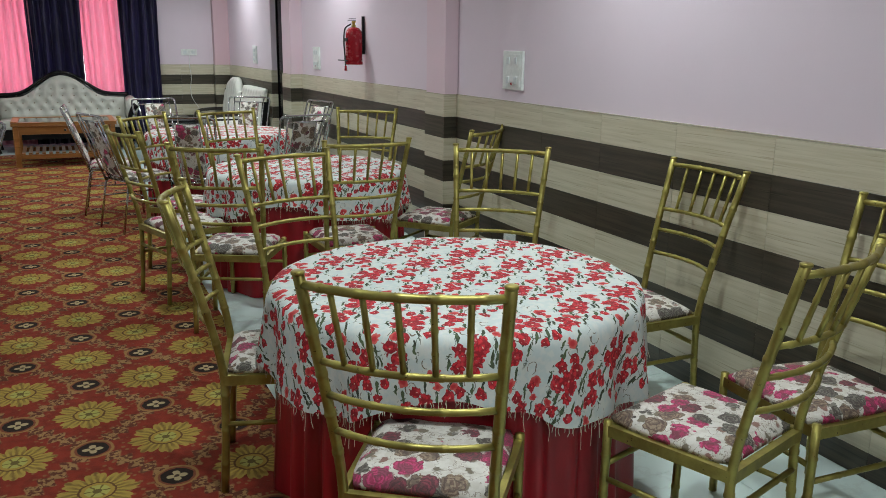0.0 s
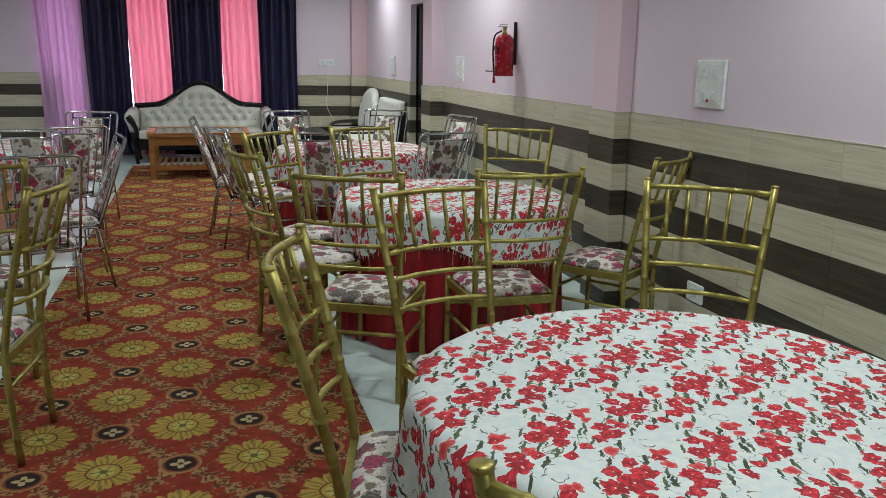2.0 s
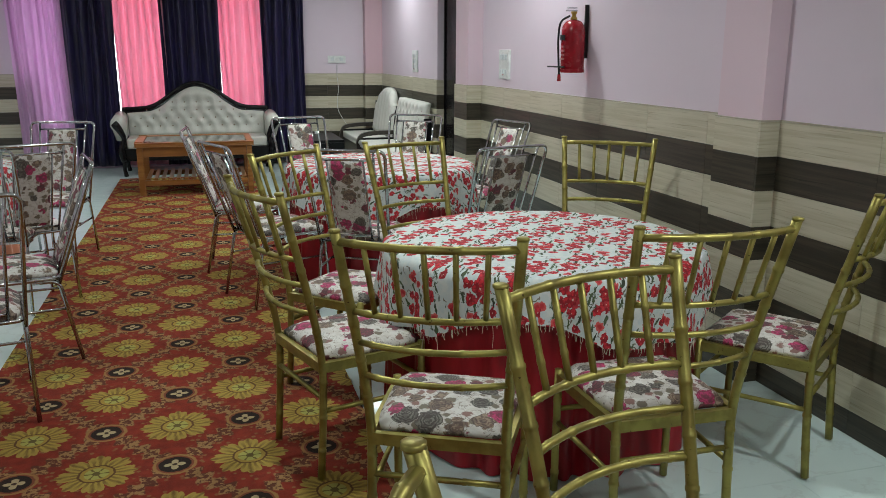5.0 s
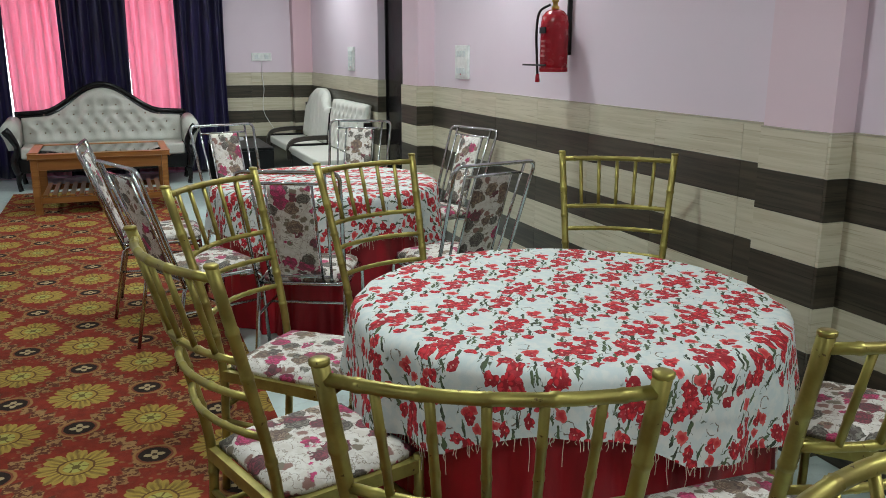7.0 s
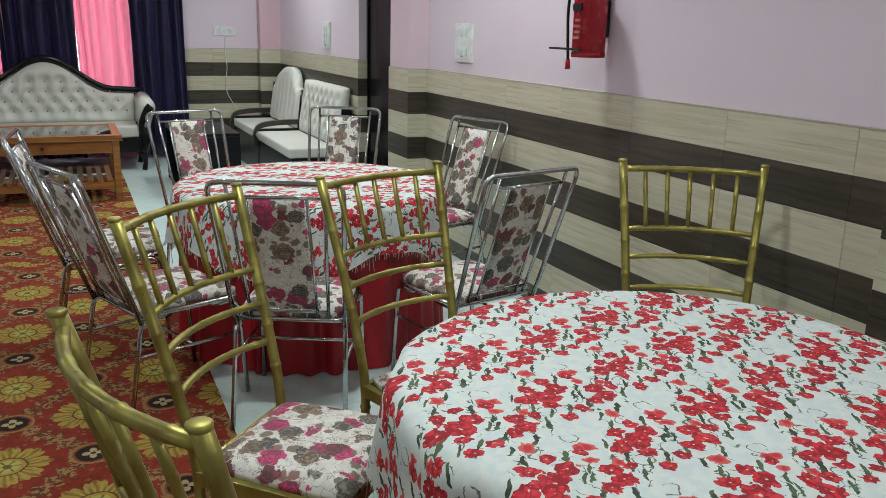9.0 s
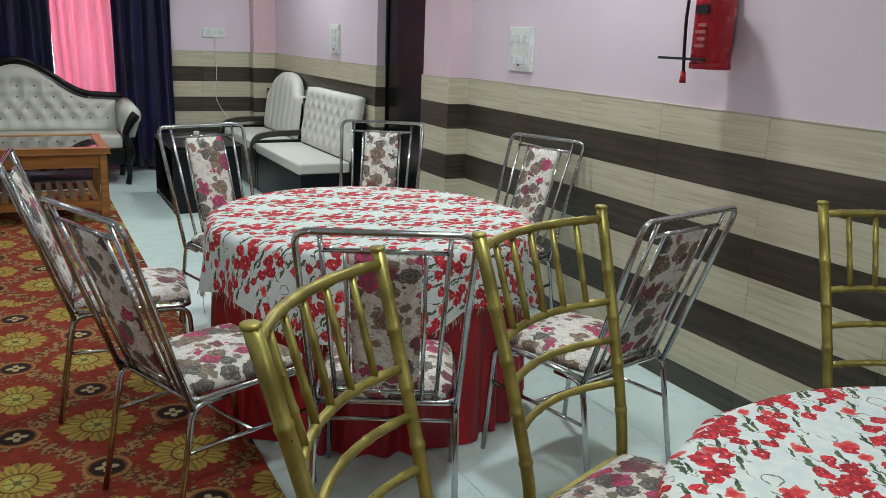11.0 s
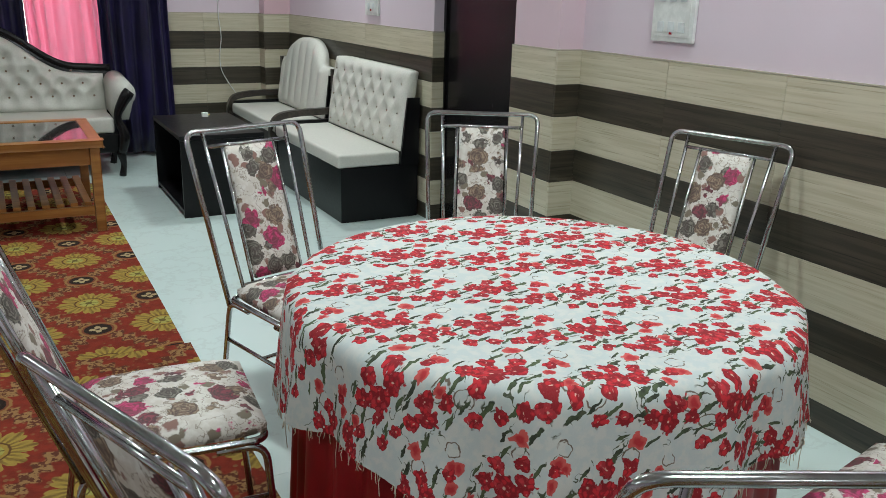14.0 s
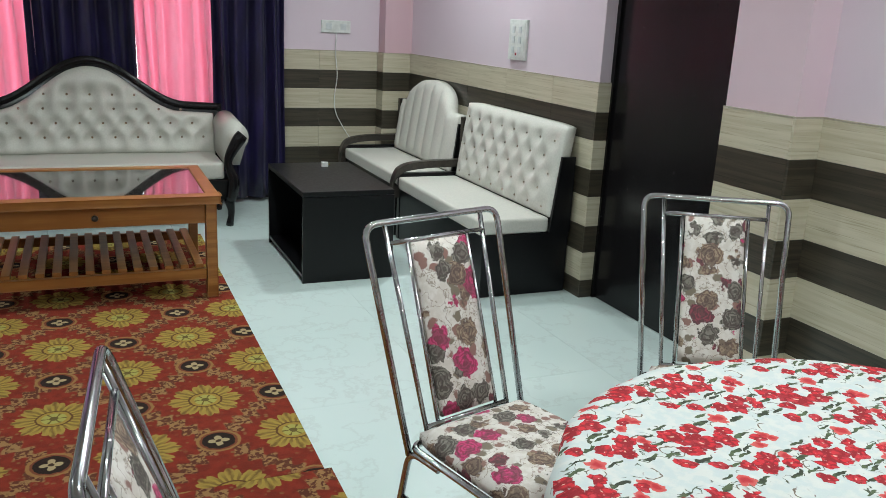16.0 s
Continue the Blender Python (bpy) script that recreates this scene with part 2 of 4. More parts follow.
    c = k.mix(k.step(leaves, 0.85, 1.05), c, green)
    ruffle = k.voronoi(q, 62, 0.9)
    petal_edge = k.math('MULTIPLY_ADD', k.noise(p, 90, 2), 0.5, ruffle.outputs["Distance"])
    red = k.mix(k.step(petal_edge, 0.52, 0.80), (0.28, 0.003, 0.012), (0.62, 0.016, 0.030))
    tone = k.node("SeparateColor", Color=ruffle.outputs["Color"]).outputs[0]
    red = k.mix(k.math('MULTIPLY', k.step(tone, 0.12, 0.25), 0.45), red, (0.62, 0.05, 0.07))
    red = k.mix(k.math('MULTIPLY', k.step(k.noise(p, 85, 2), 0.30, 0.36), 0.45), red, (0.76, 0.32, 0.30))
    red = k.mix(k.math('MULTIPLY', k.step(roses, 0.05, 0.16), 0.8), red, (0.80, 0.62, 0.50))
    edge = k.math('MULTIPLY_ADD', ruffle.outputs["Distance"], 0.75, k.math('MULTIPLY_ADD', k.noise(p, 75, 2), 0.3, -0.42))
    c = k.mix(k.step(k.math('ADD', buds, edge), 1.08, 1.18), c, k.mix(k.step(buds, 0.3, 0.9), (0.62, 0.10, 0.09), (0.48, 0.02, 0.03)))
    body = k.math('ADD', roses, edge)
    c = k.mix(k.step(body, 1.12, 1.2), c, red)
    rim = k.math('MULTIPLY', k.step(k.math('ABSOLUTE', k.math('SUBTRACT', body, 1.14)), 0.02, 0.08), k.step(k.noise(p, 40, 2), 0.45, 0.55))
    c = k.mix(k.math('MULTIPLY', rim, 0.7), c, (0.22, 0.004, 0.012))
    k.color(k.mix(k.math('MULTIPLY', weave, 0.12), c, (0.3, 0.28, 0.26)))
    k.bump(weave, 0.25, 0.002)
    k.b.inputs["Specular IOR Level"].default_value = 0.2
    return k.m


ROSES = rose_cloth_material()


def flower_upholstery_material():
    k = Mat("white_magenta_grey_flower_upholstery", 0.75)
    r = k.random()
    p = k.coords(shift=k.node("CombineXYZ", X=k.math('MULTIPLY', r, 31.0), Y=k.math('MULTIPLY', r, 17.0), Z=k.math('MULTIPLY', r, 5.0)).outputs[0])
    warp = k.t.nodes.new("ShaderNodeVectorMath")
    warp.operation = 'MULTIPLY_ADD'
    k.put(warp.inputs[0], k.noise(p, 42, 4, out=1))
    warp.inputs[1].default_value = (0.03, 0.03, 0.03)
    k.put(warp.inputs[2], p)
    q = warp.outputs[0]
    weave = k.noise(p, 260, 2)
    c = k.mix(k.step(k.noise(p, 40, 3), 0.4, 0.6), (0.68, 0.65, 0.61), (0.60, 0.56, 0.51))
    twig = k.math('MULTIPLY', k.step(k.math('ABSOLUTE', k.math('SUBTRACT', k.noise(p, 22, 4), 0.5)), 0.004, 0.016), 0.75)
    c = k.mix(twig, c, (0.20, 0.15, 0.11))
    small = k.voronoi(q, 25, 0.9)
    spick = k.node("SeparateColor", Color=small.outputs["Color"]).outputs[0]
    sprig = k.math('MULTIPLY', k.step(small.outputs["Distance"], 0.34, 0.46), k.math('GREATER_THAN', spick, 0.45))
    c = k.mix(sprig, c, k.mix(k.math('GREATER_THAN', spick, 0.75), (0.17, 0.14, 0.10), (0.24, 0.12, 0.10)))
    big = k.voronoi(q, 13.5, 0.9)
    d = big.outputs["Distance"]
    sep = k.node("SeparateColor", Color=big.outputs["Color"])
    pick = sep.outputs[0]
    swirl = k.math('SINE', k.math('MULTIPLY_ADD', d, 46.0, k.math('MULTIPLY', k.noise(p, 60, 3), 12.0)))
    grey = k.mix(k.step(swirl, -0.5, 0.5), (0.19, 0.18, 0.15), (0.06, 0.055, 0.045))
    brown = k.mix(k.step(swirl, -0.5, 0.5), (0.30, 0.22, 0.15), (0.15, 0.09, 0.065))
    wine = k.mix(k.step(swirl, -0.5, 0.5), (0.24, 0.035, 0.06), (0.11, 0.02, 0.035))
    pink = k.mix(k.step(swirl, -0.6, 0.4), (0.56, 0.035, 0.16), (0.33, 0.012, 0.075))
    col = k.mix(k.math('GREATER_THAN', pick, 0.32), grey, brown)
    col = k.mix(k.math('GREATER_THAN', pick, 0.58), col, wine)
    col = k.mix(k.math('GREATER_THAN', pick, 0.76), col, pink)
    size = k.math('MULTIPLY_ADD', sep.outputs[1], 0.2, 0.41)
    frill = k.voronoi(q, 44, 0.9).outputs["Distance"]
    edge = k.math('MULTIPLY_ADD', frill, 0.22, k.math('MULTIPLY_ADD', k.noise(p, 70, 2), 0.14, k.math('SUBTRACT', d, 0.14)))
    col = k.mix(k.math('MULTIPLY', k.step(k.math('SUBTRACT', 1.0, frill), 0.42, 0.62), 0.55), col, (0.05, 0.03, 0.03))
    c = k.mix(k.step(edge, size, k.math('ADD', size, 0.05)), c, col)
    k.color(k.mix(k.math('MULTIPLY', weave, 0.2), c, (0.25, 0.2, 0.18)))
    k.bump(weave, 0.3, 0.002)
    return k.m


UPHOLSTERY = flower_upholstery_material()


def cloth_material(name, a, b, rough=0.7, sheen=0.3, translucent=0.0):
    k = Mat(name, rough)
    p = k.coords((1, 1, 0.25))
    k.color(k.mix(k.step(k.noise(p, 14, 4), 0.35, 0.65), a, b))
    k.bump(k.noise(k.coords(), 240, 2), 0.2, 0.002)
    k.b.inputs["Sheen Weight"].default_value = sheen
    if translucent:
        tr = k.node("BsdfTranslucent", Color=a)
        mx = k.node("MixShader", Fac=translucent)
        k.t.links.new(k.b.outputs[0], mx.inputs[1])
        k.t.links.new(tr.outputs[0], mx.inputs[2])
        k.t.links.new(mx.outputs[0], k.t.nodes["Material Output"].inputs["Surface"])
    return k.m


RED_SATIN = cloth_material("crimson_satin", (0.36, 0.004, 0.014), (0.24, 0.003, 0.010), 0.45, 0.0)
PEACH_SATIN = cloth_material("peach_satin", (0.72, 0.30, 0.18), (0.62, 0.24, 0.14), 0.42, 0.4)
NAVY = cloth_material("navy_satin_curtain", (0.012, 0.007, 0.055), (0.005, 0.003, 0.025), 0.36, 0.10)
HOT_PINK = cloth_material("pink_sheer_curtain", (0.90, 0.52, 0.62), (0.86, 0.40, 0.51), 0.6, 0.1, 0.5)
LILAC = cloth_material("lilac_sheer_curtain", (0.72, 0.50, 0.70), (0.68, 0.45, 0.66), 0.6, 0.2, 0.5)
CREAM_THREAD = cloth_material("cream_thread", (0.62, 0.56, 0.44), (0.55, 0.48, 0.36))


def gold_material():
    k = Mat("gold_painted_metal", 0.36, 0.75)
    p = k.coords()
    n = k.noise(p, 18, 5)
    c = k.mix(k.step(n, 0.35, 0.65), (0.36, 0.31, 0.085), (0.26, 0.215, 0.06))
    c = k.mix(k.step(k.noise(p, 70, 3), 0.26, 0.32), c, (0.12, 0.08, 0.03))
    k.color(c)
    k.rough(k.math('MULTIPLY_ADD', n, 0.3, 0.27))
    k.bump(k.noise(p, 120, 2), 0.1, 0.001)
    return k.m


GOLD = gold_material()


def simple_material(name, base, rough, metal=0.0, scale=25.0, vary=0.15):
    k = Mat(name, rough, metal)
    p = k.coords()
    n = k.noise(p, scale, 4)
    k.color(k.mix(k.step(n, 0.35, 0.65), base, tuple(c * (1 - vary) for c in base)))
    k.rough(k.math('MULTIPLY_ADD', n, 0.16, max(0.02, rough - 0.08)))
    return k.m


CHROME = simple_material("polished_chrome", (0.52, 0.53, 0.54), 0.16, 1.0, 30, 0.2)
BLACK_GLOSS = simple_material("glossy_black_lacquer", (0.008, 0.007, 0.008), 0.24)
BLACK_BOARD = simple_material("black_laminate_board", (0.005, 0.005, 0.006), 0.34, 0, 60)
BLACK_PLASTIC = simple_material("black_plastic", (0.015, 0.015, 0.016), 0.45)
CREAM = simple_material("cream_leatherette", (0.62, 0.61, 0.56), 0.48, 0, 90, 0.08)
CREAM_GREY = simple_material("grey_cream_leatherette", (0.52, 0.51, 0.46), 0.40, 0, 90, 0.08)
RED_ENAMEL = simple_material("red_enamel", (0.36, 0.006, 0.016), 0.26)
PLASTIC = simple_material("white_plastic", (0.72, 0.74, 0.72), 0.35)
GREY_PLASTIC = simple_material("grey_switch_plastic", (0.62, 0.66, 0.67), 0.4)
BRASS = simple_material("brass", (0.55, 0.38, 0.10), 0.3, 1.0)
LABEL_WHITE = simple_material("pale_label_print", (0.42, 0.12, 0.12), 0.5)
for dark in (BLACK_GLOSS, BLACK_BOARD, BLACK_PLASTIC):
    dark.node_tree.nodes["Principled BSDF"].inputs["Specular IOR Level"].default_value = 0.28
STUD = simple_material("crystal_stud", (0.6, 0.5, 0.42), 0.15, 0.8)


def wood_material(name, a, b, axis=0):
    k = Mat(name, 0.34)
    s = [22.0, 22.0, 22.0]
    s[axis] = 1.4
    n = k.noise(k.coords(tuple(s)), 1.5, 7, 0.6)
    c = k.mix(k.step(n, 0.35, 0.65), a, b)
    k.color(k.mix(k.step(k.noise(k.coords(), 2.5, 3), 0.3, 0.7), c, b))
    k.bump(n, 0.1, 0.002)
    return k.m


HONEY = wood_material("honey_pine_wood", (0.42, 0.19, 0.05), (0.27, 0.105, 0.025))
DARK_WOOD = wood_material("dark_grained_wood", (0.06, 0.048, 0.038), (0.025, 0.02, 0.017), 1)


def glass_top_material():
    k = Mat("dark_glass_top", 0.04)
    k.color((0.035, 0.03, 0.028))
    k.b.inputs["Specular IOR Level"].default_value = 0.9
    k.b.inputs["Coat Weight"].default_value = 0.6
    return k.m


GLASS_TOP = glass_top_material()


def pane_material():
    k = Mat("window_glass", 0.02)
    k.b.inputs["Transmission Weight"].default_value = 1.0
    k.color((0.95, 0.97, 0.97))
    return k.m


PANE = pane_material()


def lamp_material():
    k = Mat("lit_diffuser", 0.5)
    k.put(k.b.inputs["Emission Color"], (1.0, 0.96, 0.9))
    k.b.inputs["Emission Strength"].default_value = 6.0
    return k.m


DIFFUSER = lamp_material()


# ---------------------------------------------------------------- mesh tools
def bm_new():
    return bmesh.new()


def finish(name, bm, material, smooth=False):
    bmesh.ops.recalc_face_normals(bm, faces=bm.faces)
    me = bpy.data.meshes.new(name)
    if smooth:
        for f in bm.faces:
            f.smooth = True
    bm.to_mesh(me)
    bm.free()
    me.materials.append(material)
    return me


def part(name, bm, material, parent=None, label="", smooth=False):
    ob = new(name, finish(name, bm, material, smooth))
    if parent is not None:
        ob.parent = parent
    return tagged(ob, label)


def thing(name, label, category, m=None, group="", kind=""):
    ob = tagged(new(name), label, category, group, kind)
    if m is not None:
        ob.matrix_basis = m
    return ob


def box(bm, x0, x1, y0, y1, z0, z1, bevel=0.0, seg=2):
    made = bmesh.ops.create_cube(bm, size=1.0)["verts"]
    for v in made:
        v.co = Vector((x0 + (v.co.x + 0.5) * (x1 - x0), y0 + (v.co.y + 0.5) * (y1 - y0), z0 + (v.co.z + 0.5) * (z1 - z0)))
    if bevel:
        edges = list({e for v in made for e in v.link_edges})
        bmesh.ops.bevel(bm, geom=edges, offset=bevel, segments=seg, affect='EDGES', profile=0.6)
    return bm


def boxed(*a, **k):
    return box(bm_new(), *a, **k)


def tube(bm, pts, radius, seg=10, cap=True):
    """A round bar along pts; radius is one number or one for each point."""
    pts = [Vector(p) for p in pts]
    radii = radius if isinstance(radius, (list, tuple)) else [radius] * len(pts)
    normal, rings = None, []
    for i, p in enumerate(pts):
        d = (pts[min(i + 1, len(pts) - 1)] - pts[max(i - 1, 0)]).normalized()
        if normal is None:
            normal = d.orthogonal().normalized()
        normal = (normal - d * normal.dot(d)).normalized()
        side = d.cross(normal)
        rings.append([bm.verts.new(p + radii[i] * (normal * math.cos(a) + side * math.sin(a)))
                      for a in (2 * math.pi * j / seg for j in range(seg))])
    for r0, r1 in zip(rings, rings[1:]):
        for j in range(seg):
            bm.faces.new((r0[j], r0[(j + 1) % seg], r1[(j + 1) % seg], r1[j]))
    if cap:
        bm.faces.new(rings[0][::-1]), bm.faces.new(rings[-1])
    return bm


def smooth_path(pts, steps=6):
    """Catmull-Rom through pts."""
    P = [Vector(p) for p in pts]
    P = [2 * P[0] - P[1]] + P + [2 * P[-1] - P[-2]]
    out = []
    for i in range(1, len(P) - 2):
        for s in range(steps):
            t = s / steps
            a, b, c, d = P[i - 1:i + 3]
            out.append(0.5 * (2 * b + (c - a) * t + (2 * a - 5 * b + 4 * c - d) * t * t + (3 * b - a - 3 * c + d) * t ** 3))
    return out + [P[-2]]


def rounded_path(pts, r, steps=5):
    """A polyline with its inner corners rounded."""
    P = [Vector(p) for p in pts]
    out = [P[0]]
    for a, b, c in zip(P, P[1:], P[2:]):
        i, o = b + (a - b).normalized() * r, b + (c - b).normalized() * r
        for s in range(steps + 1):
            t = s / steps
            out.append(i * (1 - t) ** 2 + 2 * b * t * (1 - t) + o * t * t)
    return out + [P[-1]]


def bamboo(bm, pts, r, joints):
    """A bar with raised bamboo rings at the given shares of its length."""
    pts = [Vector(p) for p in pts]
    lens = [0.0]
    for a, b in zip(pts, pts[1:]):
        lens.append(lens[-1] + (b - a).length)

    def at(s):
        s = min(max(s, 0.0), lens[-1])
        for i in range(len(pts) - 1):
            if s <= lens[i + 1] or i == len(pts) - 2:
                return pts[i].lerp(pts[i + 1], (s - lens[i]) / max(1e-6, lens[i + 1] - lens[i]))
    marks = [(s, r) for s in lens]
    for j in joints:
        s = j * lens[-1]
        marks += [(s - 0.008, r), (s - 0.004, r * 1.14), (s + 0.004, r * 1.14), (s + 0.008, r)]
    marks = sorted(m for m in marks if 0 <= m[0] <= lens[-1])
    clean = [marks[0]]
    for m in marks[1:]:
        if m[0] - clean[-1][0] > 0.0015:
            clean.append(m)
    return tube(bm, [at(s) for s, _ in clean], [q for _, q in clean], 8)


def lathe(bm, profile, seg=24, center=(0, 0, 0)):
    rings = []
    for r, z in profile:
        rings.append([bm.verts.new((center[0] + r * math.cos(2 * math.pi * j / seg), center[1] + r * math.sin(2 * math.pi * j / seg), center[2] + z)) for j in range(seg)])
    for r0, r1 in zip(rings, rings[1:]):
        for j in range(seg):
            bm.faces.new((r0[j], r0[(j + 1) % seg], r1[(j + 1) % seg], r1[j]))
    bm.faces.new(rings[0][::-1]), bm.faces.new(rings[-1])
    return bm


def grid_solid(bm, nu, nv, front, back):
    """A closed slab between two surfaces given as functions of u, v in 0..1."""
    F = [[bm.verts.new(front(i / nu, j / nv)) for j in range(nv + 1)] for i in range(nu + 1)]
    B = [[bm.verts.new(back(i / nu, j / nv)) for j in range(nv + 1)] for i in range(nu + 1)]
    for i in range(nu):
        for j in range(nv):
            bm.faces.new((F[i][j], F[i + 1][j], F[i + 1][j + 1], F[i][j + 1]))
            bm.faces.new((B[i][j], B[i][j + 1], B[i + 1][j + 1], B[i + 1][j]))
    for i in range(nu):
        bm.faces.new((F[i][0], B[i][0], B[i + 1][0], F[i + 1][0]))
        bm.faces.new((F[i][nv], F[i + 1][nv], B[i + 1][nv], B[i][nv]))
    for j in range(nv):
        bm.faces.new((F[0][j], F[0][j + 1], B[0][j + 1], B[0][j]))
        bm.faces.new((F[nu][j], B[nu][j], B[nu][j + 1], F[nu][j + 1]))
    return bm


def structure(name, bm, material, label, category):
    return tagged(part(name, bm, material), label, category, kind="structure")


# ---------------------------------------------------------------- the room
WX, FAR, NEAR, LEFT = 2.66, 14.16, -2.6, -4.2
DOOR0, DOOR1, DOOR_H = 9.98, 11.13, 2.15
floor = structure("floor", boxed(LEFT - 0.2, WX + 0.4, NEAR - 0.2, FAR + 0.2, -0.12, -0.012), GROUT, "grey-white marble tiled hall floor", "floor")
ceiling = structure("ceiling", boxed(LEFT - 0.2, WX + 0.4, NEAR - 0.2, FAR + 0.2, CEILING, CEILING + 0.15), WHITE, "plain white hall ceiling", "ceiling")
bm = boxed(WX, WX + 0.2, NEAR - 0.2, DOOR0, -0.012, CEILING)
box(bm, WX, WX + 0.2, DOOR1, FAR, -0.012, CEILING)
box(bm, WX, WX + 0.2, DOOR0, DOOR1, DOOR_H, CEILING)
wall_east = structure("wall_east", bm, PINK, "pale pink painted wall with striped tile dado", "wall")
WIN = (-2.0, 1.25, 0.5, 2.45)
bm = boxed(LEFT - 0.2, WIN[0], FAR, FAR + 0.2, -0.012, CEILING)
box(bm, WIN[1], WX + 0.2, FAR, FAR + 0.2, -0.012, CEILING)
box(bm, WIN[0], WIN[1], FAR, FAR + 0.2, -0.012, WIN[2])
box(bm, WIN[0], WIN[1], FAR, FAR + 0.2, WIN[3], CEILING)
wall_north = structure("wall_north", bm, PINK, "pale pink painted end wall with curtained windows", "wall")
structure("wall_west", boxed(LEFT - 0.2, LEFT, NEAR, FAR, -0.012, CEILING), PINK, "pale pink painted side wall", "wall")
structure("wall_south", boxed(LEFT, WX, NEAR - 0.2, NEAR, -0.012, CEILING), PINK, "pale pink painted wall behind the tables", "wall")
PILASTERS = {"near": (2.56, WX, 5.46, 5.79), "door": (2.52, WX, 9.60, 9.98), "corner": (2.42, WX, 14.0, FAR)}
pilaster_obs = {}
for key, (x0, x1, y0, y1) in PILASTERS.items():
    pilaster_obs[key] = structure("pilaster", boxed(x0, x1, y0, y1, -0.012, CEILING), ROSE if key == "corner" else PILASTER_BOUNCE_PINK,
                                  "deeper pink pilaster with striped tile dado", "pilaster")

door = thing("door_1", "glossy black door set in the pink wall", "door", kind="structure")
part("door_leaf", boxed(WX + 0.085, WX + 0.125, DOOR0 + 0.03, DOOR1 - 0.03, 0.004, DOOR_H - 0.03, bevel=0.003), BLACK_GLOSS, door)
bm = boxed(WX + 0.07, WX + 0.16, DOOR0, DOOR0 + 0.03, -0.01, DOOR_H)
box(bm, WX + 0.07, WX + 0.16, DOOR1 - 0.03, DOOR1, -0.01, DOOR_H)
box(bm, WX + 0.07, WX + 0.16, DOOR0 + 0.03, DOOR1 - 0.03, DOOR_H - 0.03, DOOR_H)
part("door_frame", bm, BLACK_GLOSS, door)

window = thing("window_1", "wide aluminium window hidden behind the curtains", "window", kind="structure")
bm = bm_new()
for xa in (WIN[0], -0.94, 0.15, WIN[1] - 0.05):
    box(bm, xa, xa + 0.05, FAR + 0.08, FAR + 0.13, WIN[2], WIN[3])
for za in (WIN[2], WIN[3] - 0.05):
    box(bm, WIN[0] + 0.05, WIN[1] - 0.05, FAR + 0.085, FAR + 0.125, za, za + 0.05)
part("window_frame", bm, PLASTIC, window)
for xa, xb in ((WIN[0] + 0.05, -0.94), (-0.89, 0.15), (0.20, WIN[1] - 0.05)):
    pane = part("pane", boxed(xa, xb, FAR + 0.1, FAR + 0.106, WIN[2] + 0.05, WIN[3] - 0.05), PANE, window)
    pane.visible_shadow = False

CARPET_L, CARPET_R, CARPET_FAR = -0.82, 0.79, 13.0
SEAM = 9.73


def carpet_edge(y):
    return 0.012 * noise.noise(Vector((y * 0.6, 3.1, 0)))


def carpet_length(y0, y1, right, material, words):
    """One length of the runner, with a slightly wavering edge."""
    def place(u, v, z):
        y = y0 + (y1 - y0) * v
        return Vector((CARPET_L + (right - CARPET_L) * u + carpet_edge(y), y, z))
    bm = grid_solid(bm_new(), 6, max(8, int((y1 - y0) * 4)),
                    lambda u, v: place(u, v, 0.007 + 0.002 * noise.noise(Vector((u * 3, (y0 + (y1 - y0) * v) * 2, 0)))), lambda u, v: place(u, v, 0.0))
    tagged(part("carpet", bm, material), words, "carpet", "carpet lengths")


carpet_length(NEAR + 0.1, SEAM - 0.002, CARPET_R, CARPET_NEAR, "red carpet runner with gold medallions on marble floor")
carpet_length(SEAM, CARPET_FAR, CARPET_R - 0.025, CARPET, "red medallion carpet length under the wooden coffee table")


# ---------------------------------------------------------------- round tables
TABLE_R, TABLE_H = 0.635, 0.755


def cloth_drop(th, turn, shift=0.0):
    c, s = abs(math.cos(th - turn)), abs(math.sin(th - turn))
    return min(0.865 / max(c, s), 0.96) - TABLE_R - shift * math.cos(th - 4.19)


def cloth_folds(th, seed):
    return math.sin(th * 13 + seed) * 0.6 + math.sin(th * 21 + seed * 2.3) * 0.4


